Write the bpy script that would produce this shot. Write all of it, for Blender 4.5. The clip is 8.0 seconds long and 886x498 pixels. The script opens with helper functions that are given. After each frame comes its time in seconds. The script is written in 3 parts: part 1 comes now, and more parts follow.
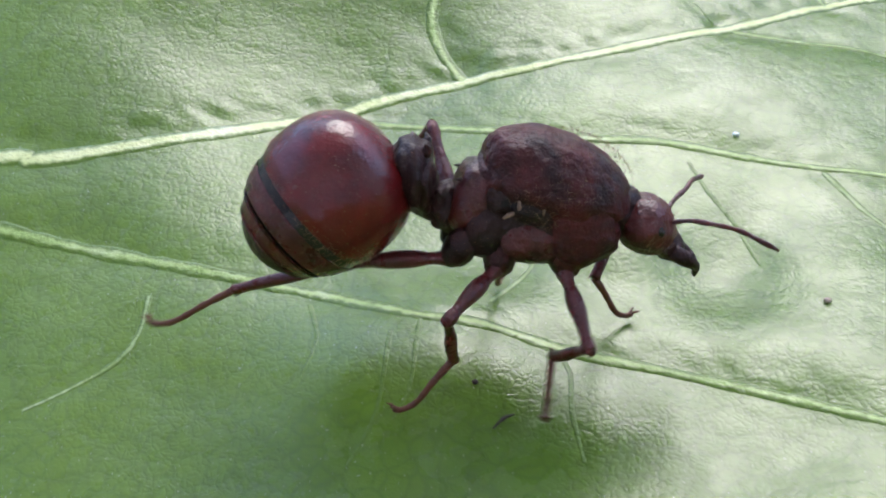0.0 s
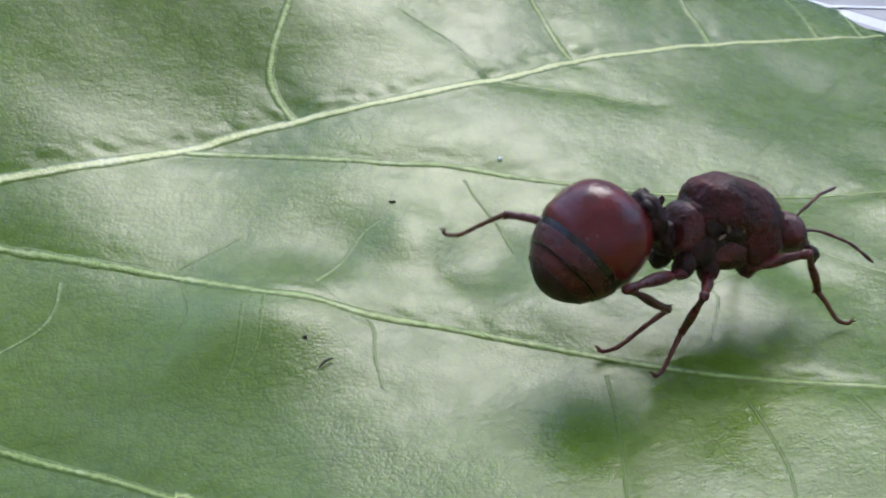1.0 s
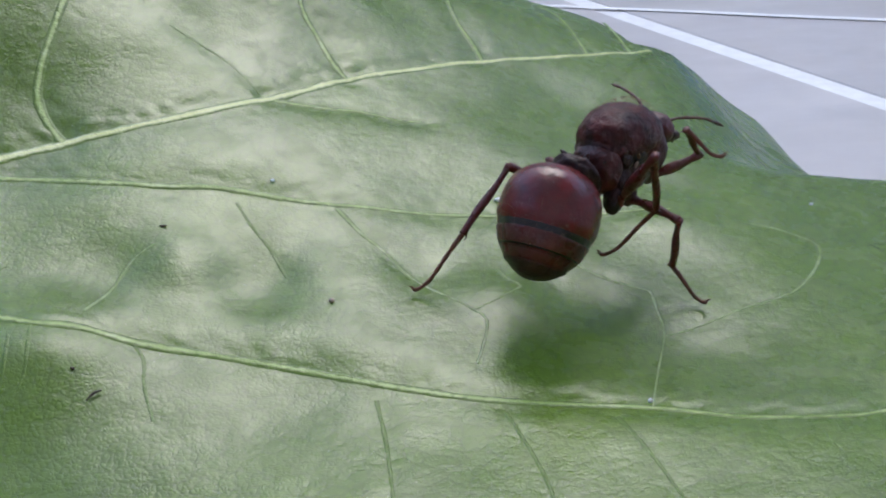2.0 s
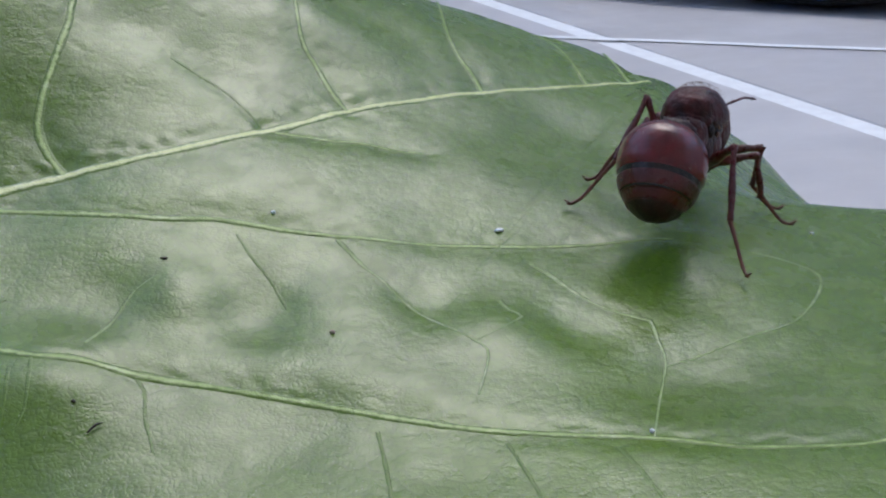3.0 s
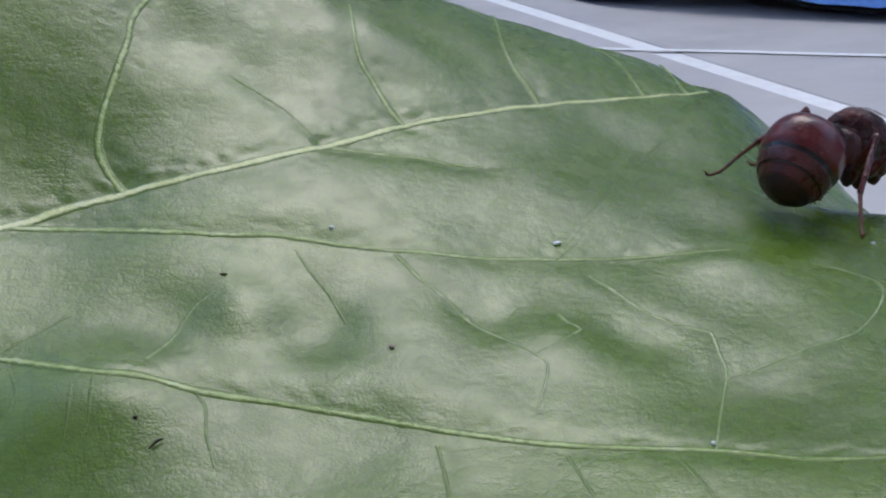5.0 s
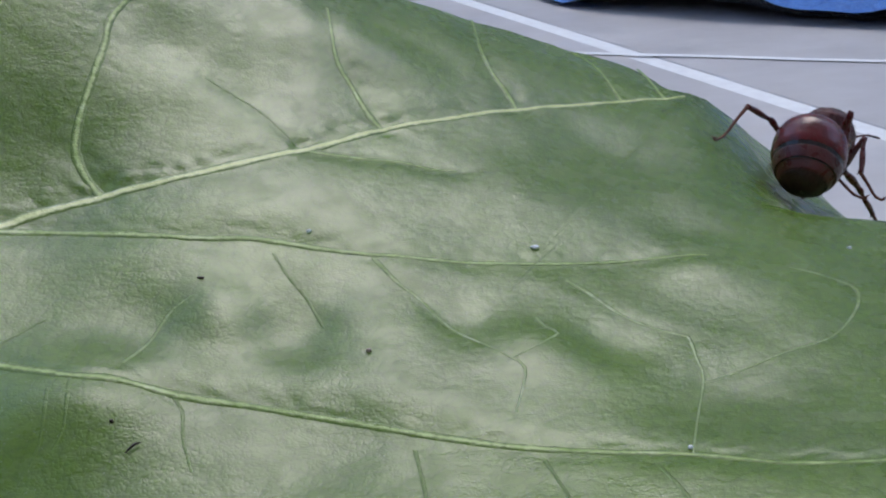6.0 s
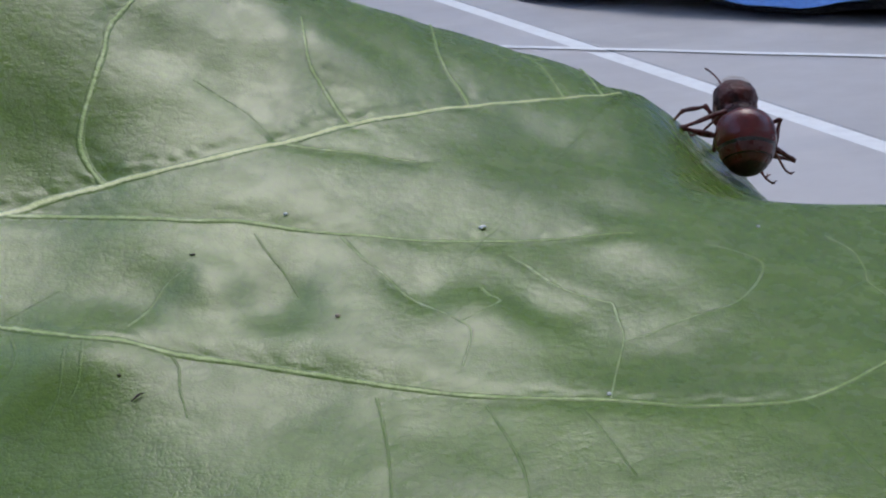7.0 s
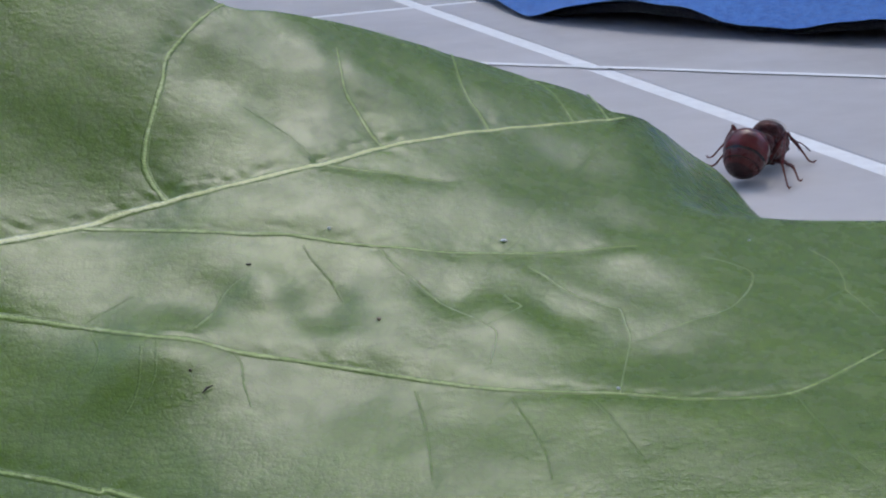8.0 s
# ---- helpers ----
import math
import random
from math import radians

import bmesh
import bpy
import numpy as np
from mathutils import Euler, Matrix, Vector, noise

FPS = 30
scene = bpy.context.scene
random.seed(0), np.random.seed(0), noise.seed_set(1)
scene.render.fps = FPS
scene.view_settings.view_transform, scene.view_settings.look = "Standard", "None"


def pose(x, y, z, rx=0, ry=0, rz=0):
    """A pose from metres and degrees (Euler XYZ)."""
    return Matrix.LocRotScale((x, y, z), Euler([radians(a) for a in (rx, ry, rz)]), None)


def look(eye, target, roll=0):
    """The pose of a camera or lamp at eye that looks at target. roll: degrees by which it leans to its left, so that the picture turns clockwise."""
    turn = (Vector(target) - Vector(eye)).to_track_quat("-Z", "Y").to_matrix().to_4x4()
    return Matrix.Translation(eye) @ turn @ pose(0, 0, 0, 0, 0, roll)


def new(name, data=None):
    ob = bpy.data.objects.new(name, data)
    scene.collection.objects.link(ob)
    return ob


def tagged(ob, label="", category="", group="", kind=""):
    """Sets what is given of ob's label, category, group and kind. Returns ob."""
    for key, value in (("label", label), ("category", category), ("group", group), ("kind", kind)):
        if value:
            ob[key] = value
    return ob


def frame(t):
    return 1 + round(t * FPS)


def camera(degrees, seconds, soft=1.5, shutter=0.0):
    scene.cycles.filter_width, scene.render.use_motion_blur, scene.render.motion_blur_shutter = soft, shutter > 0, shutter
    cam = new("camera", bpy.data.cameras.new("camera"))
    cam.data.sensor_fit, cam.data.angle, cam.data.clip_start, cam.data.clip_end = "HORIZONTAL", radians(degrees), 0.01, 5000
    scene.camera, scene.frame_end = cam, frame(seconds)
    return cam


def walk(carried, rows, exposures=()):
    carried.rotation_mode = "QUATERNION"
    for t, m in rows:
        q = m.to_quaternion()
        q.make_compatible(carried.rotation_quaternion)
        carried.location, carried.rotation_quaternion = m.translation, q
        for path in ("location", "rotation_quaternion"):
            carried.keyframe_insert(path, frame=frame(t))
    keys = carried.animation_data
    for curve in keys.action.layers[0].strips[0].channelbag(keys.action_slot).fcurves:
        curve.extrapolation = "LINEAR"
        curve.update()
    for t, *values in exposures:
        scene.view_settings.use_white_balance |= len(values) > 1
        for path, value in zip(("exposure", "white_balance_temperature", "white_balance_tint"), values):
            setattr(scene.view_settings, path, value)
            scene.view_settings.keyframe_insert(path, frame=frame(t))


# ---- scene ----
PATH = [
    (0, (-0.00929, -0.14680, 0.05843), (-0.04831, 0.00009, 0.00843), -4.09),
    (0.5, (-0.00279, -0.18049, 0.06395), (-0.02843, -0.03008, 0.01581), -3.47),
    (1, (0.00066, -0.18430, 0.06677), (-0.02335, -0.03332, 0.01958), -3.31),
    (1.5, (0.00300, -0.18379, 0.07024), (-0.00448, -0.03232, 0.01924), -1.94),
    (2, (0.00300, -0.18379, 0.07024), (-0.00143, -0.03165, 0.02090), -1.73),
    (3.5, (0.00300, -0.18379, 0.07024), (-0.00216, -0.03055, 0.02450), -2.32),
    (4, (0.00300, -0.18379, 0.07024), (-0.00682, -0.03059, 0.02515), -3.20),
    (4.5, (0.00300, -0.18379, 0.07024), (-0.00708, -0.03061, 0.02514), -3.14),
    (6, (0.00300, -0.18379, 0.07024), (-0.00483, -0.03037, 0.02551), -2.81),
    (6.5, (0.00300, -0.18379, 0.07024), (-0.00069, -0.03078, 0.02362), -2.45),
    (7, (0.00622, -0.20792, 0.07639), (0.00056, -0.05480, 0.03032), -2.90),
    (7.5, (0.00491, -0.22837, 0.08290), (0.00042, -0.07506, 0.03734), -2.63),
    (8, (0.00266, -0.23023, 0.08424), (-0.00217, -0.07699, 0.03848), -2.56),
]
cam = camera(30.0, 8.0, soft=2.0, shutter=0.1)
walk(cam, [(t, look(eye, target, roll)) for t, eye, target, roll in PATH], exposures=[(0.0, 0.93), (0.5, 0.74), (1.0, 0.57), (2.0, 0.34), (3.5, 0.10), (6.5, 0.02), (7.0, 0.0), (8.0, -0.02)])

# ---- light: open shade under a bright overcast sky ----
world = bpy.data.worlds.new("sky")
scene.world = world
world.use_nodes = True
wn = world.node_tree.nodes
sky = wn.new("ShaderNodeTexSky")
sky.sky_type = "NISHITA"
sky.sun_disc = False
sky.sun_elevation, sky.sun_rotation = radians(57), radians(8)
sky.dust_density, sky.air_density, sky.ozone_density = 0.85, 1.0, 1.0
world.node_tree.links.new(sky.outputs[0], wn["Background"].inputs[0])
wn["Background"].inputs[1].default_value = 0.34

sun_data = bpy.data.lights.new("sun", "SUN")
sun_data.energy, sun_data.angle, sun_data.color = 0.55, radians(24), (1.0, 0.97, 0.92)
sun = new("sun", sun_data)
sun.matrix_basis = look((0.08, 0.55, 0.86), (0, 0, 0))


# ---- materials ----
def material(name, base, rough=0.5, metal=0.0, spec=0.5, coat=0.0):
    m = bpy.data.materials.new(name)
    m.use_nodes = True
    b = m.node_tree.nodes["Principled BSDF"]
    b.inputs["Base Color"].default_value = (*base, 1)
    b.inputs["Roughness"].default_value = rough
    b.inputs["Metallic"].default_value = metal
    b.inputs["Specular IOR Level"].default_value = spec
    b.inputs["Coat Weight"].default_value = coat
    return m, m.node_tree.nodes, m.node_tree.links, b


def noise_tex(n, l, scale, detail=3.0, rough=0.55, stretch=(1, 1, 1)):
    co = n.new("ShaderNodeTexCoord")
    mp = n.new("ShaderNodeMapping")
    mp.inputs["Scale"].default_value = stretch
    tx = n.new("ShaderNodeTexNoise")
    tx.inputs["Scale"].default_value = scale
    tx.inputs["Detail"].default_value = detail
    tx.inputs["Roughness"].default_value = rough
    l.new(co.outputs["Object"], mp.inputs[0])
    l.new(mp.outputs[0], tx.inputs["Vector"])
    return tx.outputs["Fac"]


def ramp(n, l, fac, stops):
    r = n.new("ShaderNodeValToRGB")
    e = r.color_ramp.elements
    while len(e) < len(stops):
        e.new(0.5)
    for k, (p, c) in enumerate(stops):
        e[k].position, e[k].color = p, (*c, 1)
    l.new(fac, r.inputs[0])
    return r.outputs[0]


def mix(n, l, fac, a, b, mode="MIX"):
    m = n.new("ShaderNodeMix")
    m.data_type, m.blend_type = "RGBA", mode
    for sock, v in ((m.inputs[0], fac), (m.inputs[6], a), (m.inputs[7], b)):
        if isinstance(v, (int, float)):
            sock.default_value = v
        elif isinstance(v, tuple):
            sock.default_value = (*v, 1)
        else:
            l.new(v, sock)
    return m.outputs[2]


def bump(n, l, heights, b):
    """heights: (socket, distance in metres, strength)."""
    prev = None
    for h, dist, s in heights:
        k = n.new("ShaderNodeBump")
        k.inputs["Distance"].default_value, k.inputs["Strength"].default_value = dist, s
        l.new(h, k.inputs["Height"])
        if prev:
            l.new(prev, k.inputs["Normal"])
        prev = k.outputs[0]
    l.new(prev, b.inputs["Normal"])


def leaf_material():
    m, n, l, b = material("leaf_green", (0.09, 0.2, 0.05), 0.33, spec=0.40)
    big = ramp(n, l, noise_tex(n, l, 60, 3), [(0.3, (0.084, 0.148, 0.014)), (0.7, (0.124, 0.200, 0.022))])
    cells = n.new("ShaderNodeTexVoronoi")
    cells.feature = "DISTANCE_TO_EDGE"
    cells.inputs["Scale"].default_value = 620
    co = n.new("ShaderNodeTexCoord")
    warp = n.new("ShaderNodeTexNoise")
    warp.inputs["Scale"].default_value = 400
    add = n.new("ShaderNodeVectorMath")
    add.operation = "MULTIPLY_ADD"
    add.inputs[1].default_value = (0.0012, 0.0012, 0.0012)
    l.new(co.outputs["Object"], warp.inputs["Vector"])
    l.new(warp.outputs["Color"], add.inputs[0])
    l.new(co.outputs["Object"], add.inputs[2])
    l.new(add.outputs[0], cells.inputs["Vector"])
    net = ramp(n, l, cells.outputs["Distance"], [(0.0, (0, 0, 0)), (0.12, (1, 1, 1))])
    puff = ramp(n, l, cells.outputs["Distance"], [(0.0, (0, 0, 0)), (0.35, (1, 1, 1))])
    fine_cells = n.new("ShaderNodeTexVoronoi")
    fine_cells.feature = "DISTANCE_TO_EDGE"
    fine_cells.inputs["Scale"].default_value = 2100
    l.new(add.outputs[0], fine_cells.inputs["Vector"])
    crinkle = ramp(n, l, fine_cells.outputs["Distance"], [(0.0, (0, 0, 0)), (0.25, (1, 1, 1))])
    tint = mix(n, l, 0.10, big, net, "OVERLAY")
    dust = ramp(n, l, noise_tex(n, l, 5200, 1), [(0.73, (0, 0, 0)), (0.76, (1, 1, 1))])
    col = mix(n, l, dust, tint, (0.42, 0.46, 0.30))
    l.new(col, b.inputs["Base Color"])
    wear = ramp(n, l, noise_tex(n, l, 320, 4), [(0.3, (0.19, 0.19, 0.19)), (0.75, (0.36, 0.36, 0.36))])
    l.new(wear, b.inputs["Roughness"])
    streak = noise_tex(n, l, 1100, 3, 0.6, (0.5, 1.2, 1))
    bump(n, l, [(noise_tex(n, l, 260, 3), 0.0012, 0.06), (puff, 0.00012, 0.11), (crinkle, 0.00005, 0.20), (streak, 0.00020, 0.07), (noise_tex(n, l, 3400, 2), 0.00010, 0.04), (noise_tex(n, l, 1500, 3), 0.0002, 0.055)], b)
    return m


def vein_material(name, pale, mid, bright, fray=0.7):
    """Pale along the middle of the vein, green at its rims."""
    m, n, l, b = material(name, pale, 0.30, spec=0.3)
    col = ramp(n, l, noise_tex(n, l, 240, 4), [(0.3, pale), (0.58, mid), (0.78, bright)])
    rim = n.new("ShaderNodeAttribute")
    rim.attribute_name = "rim"
    frayed = n.new("ShaderNodeMath")
    frayed.operation = "MULTIPLY_ADD"
    frayed.inputs[1].default_value = fray
    l.new(noise_tex(n, l, 1600, 3), frayed.inputs[0])
    l.new(rim.outputs["Fac"], frayed.inputs[2])
    soft = ramp(n, l, frayed.outputs[0], [(0.62, (0, 0, 0)), (1.22, (1, 1, 1))])
    l.new(mix(n, l, soft, col, (0.105, 0.176, 0.019)), b.inputs["Base Color"])
    bump(n, l, [(noise_tex(n, l, 1500, 3), 0.0003, 0.4), (noise_tex(n, l, 3400, 2), 0.00012, 0.35)], b)
    return m


def shell_material(name, dark, light, rough, rough2, fine=0.4, coat=0.0):
    """Chitin of an insect: two reds, pores and a fine dusty down."""
    m, n, l, b = material(name, light, rough, spec=0.5 if rough < 0.3 else 0.3, coat=coat)
    col = ramp(n, l, noise_tex(n, l, 420, 4), [(0.32, dark), (0.68, light)])
    spot = ramp(n, l, noise_tex(n, l, 9000, 1), [(0.71, (0, 0, 0)), (0.76, (1, 1, 1))])
    col = mix(n, l, spot, col, (0.26, 0.13, 0.09))
    l.new(col, b.inputs["Base Color"])
    r = ramp(n, l, noise_tex(n, l, 900, 3), [(0.3, (rough,) * 3), (0.7, (rough2,) * 3)])
    l.new(r, b.inputs["Roughness"])
    bump(n, l, [(noise_tex(n, l, 520, 4, 0.6), 0.0007, fine * 0.7), (noise_tex(n, l, 1400, 3), 0.0003, fine), (noise_tex(n, l, 7000, 2), 0.00008, fine)], b)
    return m


def tile_material():
    m, n, l, b = material("floor_tile", (0.5, 0.48, 0.5), 0.35)
    info = n.new("ShaderNodeObjectInfo")
    col = ramp(n, l, noise_tex(n, l, 14, 5, 0.6, (1, 2.2, 1)), [(0.3, (0.52, 0.485, 0.475)), (0.7, (0.65, 0.61, 0.60))])
    var = ramp(n, l, info.outputs["Random"], [(0.0, (0.93, 0.93, 0.93)), (1.0, (1.0, 1.0, 1.0))])
    col = mix(n, l, 1.0, col, var, "MULTIPLY")
    l.new(col, b.inputs["Base Color"])
    l.new(ramp(n, l, noise_tex(n, l, 60, 4), [(0.3, (0.30,) * 3), (0.7, (0.5,) * 3)]), b.inputs["Roughness"])
    bump(n, l, [(noise_tex(n, l, 220, 3), 0.0004, 0.2)], b)
    return m


def grout_material():
    m, n, l, b = material("grout", (0.78, 0.76, 0.74), 0.8)
    l.new(ramp(n, l, noise_tex(n, l, 300, 4), [(0.3, (0.86, 0.84, 0.83)), (0.7, (0.95, 0.94, 0.93))]), b.inputs["Base Color"])
    bump(n, l, [(noise_tex(n, l, 1200, 3), 0.0006, 0.5)], b)
    return m


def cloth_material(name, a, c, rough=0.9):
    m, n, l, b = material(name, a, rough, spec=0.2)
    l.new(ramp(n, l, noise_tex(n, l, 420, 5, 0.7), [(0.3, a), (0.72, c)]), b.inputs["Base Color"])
    b.inputs["Sheen Weight"].default_value = 0.3
    bump(n, l, [(noise_tex(n, l, 900, 4, 0.7), 0.002, 0.8)], b)
    return m


LEAF = leaf_material()
MAIN = vein_material("midrib_pale", (0.60, 0.66, 0.24), (0.78, 0.79, 0.40), (0.86, 0.86, 0.58))
# side and fine veins: own pale green, brightened in colour for their glints
VEIN = vein_material("vein_pale", (0.26, 0.38, 0.08), (0.46, 0.56, 0.20), (0.66, 0.70, 0.42), 1.0)
FINE = vein_material("fine_vein", (0.20, 0.30, 0.06), (0.44, 0.52, 0.24), (0.68, 0.70, 0.48), 1.0)
FAINT = vein_material("faint_vein", (0.105, 0.180, 0.022), (0.15, 0.23, 0.045), (0.27, 0.35, 0.12), 1.2)
RED = shell_material("gaster_red", (0.075, 0.005, 0.006), (0.17, 0.009, 0.010), 0.14, 0.28, 0.22)
RED2 = shell_material("gaster_dull_red", (0.055, 0.008, 0.008), (0.115, 0.013, 0.012), 0.2, 0.4, 0.35)
BAND = shell_material("gaster_black", (0.008, 0.004, 0.004), (0.020, 0.008, 0.008), 0.13, 0.24, 0.15)
BROWN = shell_material("thorax_brown", (0.020, 0.005, 0.005), (0.105, 0.014, 0.012), 0.32, 0.55, 0.8)
DARK = shell_material("joint_black", (0.012, 0.005, 0.005), (0.045, 0.010, 0.009), 0.3, 0.5, 0.6)
HEAD = shell_material("head_red", (0.035, 0.006, 0.006), (0.125, 0.014, 0.012), 0.26, 0.42, 0.6)
LEG = shell_material("leg_red", (0.065, 0.007, 0.007), (0.15, 0.017, 0.016), 0.22, 0.42, 0.5)
HAIR = material("hair_gold", (0.34, 0.20, 0.11), 0.5)[0]
FOOT = shell_material("foot_amber", (0.11, 0.030, 0.018), (0.20, 0.062, 0.035), 0.4, 0.55, 0.5)
SCAR = material("wing_scar_pale", (0.27, 0.15, 0.10), 0.5)[0]
TILE, GROUT = tile_material(), grout_material()
BLUE = cloth_material("towel_blue", (0.045, 0.17, 0.60), (0.12, 0.36, 0.88))
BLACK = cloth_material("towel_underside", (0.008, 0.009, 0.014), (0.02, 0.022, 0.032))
# plaster of the added walls, parapets and roof outside the view
PLASTER = material("plaster_white", (0.76, 0.75, 0.74), 0.85)[0]
PARAPET = material("plaster_grey", (0.68, 0.68, 0.67), 0.85)[0]
SOIL = material("soil_dark", (0.045, 0.028, 0.02), 0.8)[0]
SAND, _, _, quartz = material("sand_pale", (0.95, 0.93, 0.90), 0.4)
quartz.inputs["Subsurface Weight"].default_value = 1.0
quartz.inputs["Subsurface Scale"].default_value = 0.00012
quartz.inputs["Subsurface Radius"].default_value = (1, 1, 1)
CLAY = material("sand_brown", (0.50, 0.36, 0.29), 0.6)[0]

CM = 0.01


# ---- building helpers ----
def mesh_of(name, verts, faces, mat, smooth=True):
    me = bpy.data.meshes.new(name)
    me.from_pydata([tuple(v) for v in verts], [], [tuple(f) for f in faces])
    me.materials.append(mat)
    if smooth:
        me.polygons.foreach_set("use_smooth", [True] * len(me.polygons))
    me.update()
    return me


def part(name, me, parent, label="", m=None):
    ob = new(name, me)
    ob.parent = parent
    if m is not None:
        ob.matrix_basis = m
    if label:
        tagged(ob, label)
    return ob


def spline(pts, step):
    """A smooth line through the points, resampled at about the given step."""
    p = np.array(pts, float)
    if len(p) == 2:
        p = np.array([p[0], (p[0] + p[1]) / 2, p[1]])
    q = np.vstack([2 * p[0] - p[1], p, 2 * p[-1] - p[-2]])
    out = []
    for k in range(1, len(q) - 2):
        a, b, c, d = q[k - 1 : k + 3]
        count = max(2, int(np.linalg.norm(c - b) / step))
        for u in np.arange(count) / count:
            out.append(0.5 * (2 * b + (c - a) * u + (2 * a - 5 * b + 4 * c - d) * u**2 + (3 * b - a - 3 * c + d) * u**3))
    return np.array(out + [q[-2]])


# ---- the lie of the leaf: heights in centimetres over the floor ----
def softly(v, k=0.4):
    return k * np.logaddexp(0, v / k)


def step(a, b, v):
    u = np.clip((v - a) / (b - a), 0, 1)
    return u * u * (3 - 2 * u)


def lie(x, y):
    x, y = np.asarray(x, float), np.asarray(y, float)
    u = softly(x / 4 + 1.9, 0.15) - 1.9
    u = 1.9 - softly(1.9 - u, 0.15)
    v = 1.25 - softly(1.25 - (y + 3) / 4, 0.12)
    v = softly(v + 2.2, 0.15) - 2.2
    z = 2.2 - 0.655 * u + 0.923 * v + 0.121 * u * u - 0.698 * u * v + 0.162 * v * v + 0.109 * u * u * v - 0.003 * u * v * v + 0.068 * v**3 - 0.018 * u**3
    crest = 0.275 + 0.31 * (x - 5)
    z = z - 1.2 * (1 - np.exp(-softly(y - crest, 0.18) / 0.85)) * step(2.3, 4.4, x) - 0.32 * softly(y - crest - 1, 0.3) * step(4.2, 5.6, x)
    return 0.06 + softly(z - 0.06, 0.12)


SIDE_VEINS = {
    "vA": [(-3.93, -2.39), (-4.16, -2.11), (-4.3, -1.82), (-4.32, -1.44), (-4.28, -0.91), (-4.24, -0.39), (-4.22, 0.16), (-3.78, 1.26), (-3.62, 1.61)],
    "vB": [(-1.22, -0.45), (-1.37, -0.27), (-1.61, 0.19), (-1.8, 0.58), (-1.97, 1.55)],
    "vC": [(0.27, 0.73), (0.15, 1.07), (-0.02, 1.45), (-0.16, 2.11), (-0.29, 3.38)],
    "vD": [(1.56, 1.74), (1.42, 2.29), (1.24, 2.93), (1.01, 3.4)],
    "vE": [(2.14, 2.25), (2.02, 2.78), (1.9, 3.49)],
    "vs1": [(-4.94, -3.1), (-4.3, -2.97), (-3.35, -2.99), (-2.85, -2.97), (-2.37, -2.89), (-1.93, -2.88), (-1.21, -2.87), (-0.61, -2.82), (0.22, -2.61), (0.78, -2.43), (1.54, -2.19), (2.18, -2.07)],
    "vF2": [(-1.94, -1.22), (-1.49, -1.17), (-1.02, -1.06), (-0.66, -1.08), (-0.39, -1.03)],
    "vlow": [(-9.19, -4.6), (-7.03, -4.83), (-5.51, -4.9), (-4.5, -4.96), (-4.01, -5.09), (-3.62, -5.2), (-3.2, -5.19), (-2.77, -5.21), (-2.23, -5.23), (-1.75, -5.28), (-1.26, -5.37), (-0.67, -5.51), (-0.15, -5.61), (0.41, -5.7), (0.92, -5.75), (1.62, -5.75), (2.44, -5.9), (3.13, -5.89), (3.52, -5.78), (4.12, -5.31), (4.86, -4.49)],
    "vbot": [(-9.01, -6.15), (-7.06, -6.57), (-5.77, -6.83), (-5.13, -6.98), (-4.49, -7.14), (-3.92, -7.32), (-3.46, -7.44), (0.5, -9.2)],
}
FINE_VEINS = {
    "t1": [(-3.23, -4.92), (-3.09, -4.52), (-3.02, -4.21), (-2.94, -4.02), (-2.78, -3.85)],
    "t2": [(-4.52, -4.86), (-4.29, -4.58), (-4.06, -4.28)],
    "t3": [(-3.62, -5.23), (-3.58, -5.51), (-3.55, -5.84), (-3.61, -6.04)],
    "t4": [(-2.75, -5.24), (-2.64, -5.41), (-2.58, -5.74), (-2.45, -6.12)],
    "t5": [(-2.13, -3.06), (-1.97, -3.35), (-1.76, -3.63), (-1.57, -4.01)],
    "t6": [(-1.18, -2.92), (-0.92, -3.3), (-0.7, -3.51), (-0.43, -3.85), (-0.16, -4.1), (0.14, -4.38), (0.27, -4.54), (0.24, -4.87), (0.18, -5.19)],
    "t7": [(0.39, -3.6), (0.47, -3.79), (0.59, -3.9), (0.38, -4.22), (0.16, -4.39)],
    "t8": [(0.71, -2.8), (0.9, -3), (1.17, -3.36), (1.47, -3.56), (1.75, -3.66), (1.81, -3.73), (1.84, -4.06), (1.87, -4.37), (1.76, -4.97), (1.63, -5.73)],
    "t9": [(2.99, -2.13), (3.36, -2.2), (3.63, -2.39), (3.49, -2.97), (3.16, -3.56), (2.7, -3.87), (2.22, -4.22), (1.84, -4.44)],
    "t10": [(4.58, -1.22), (4.84, -1.65), (4.86, -2.29), (4.81, -2.58), (4.94, -3.09), (5.05, -3.68)],
    "t14": [(-0.66, -5.72), (-0.56, -6.25), (-0.48, -6.9), (-0.44, -7.39)],
    "t15": [(0.41, -5.86), (0.61, -6.46), (0.74, -6.99), (0.79, -7.51)],
    "t16": [(1.32, -5.92), (1.57, -6.6), (1.75, -7.19)],
    "t17": [(3.57, -5.82), (3.69, -6.53), (3.83, -7.26), (4.01, -7.77)],
    "t18": [(-3.15, -0.39), (-2.57, -0.68), (-2.09, -1.16)],
    "t19": [(-5.48, -5.19), (-5.44, -5.49), (-5.52, -5.73), (-5.77, -5.99), (-5.98, -6.15)],
    "t20": [(-3.77, -5.4), (-3.72, -5.98), (-3.82, -6.33)],
    "t22": [(4.8, -2.58), (4.27, -3.22), (3.89, -3.73)],
    "t23": [(-4.4, -5.09), (-4.24, -5.47), (-4.27, -5.75)],
}
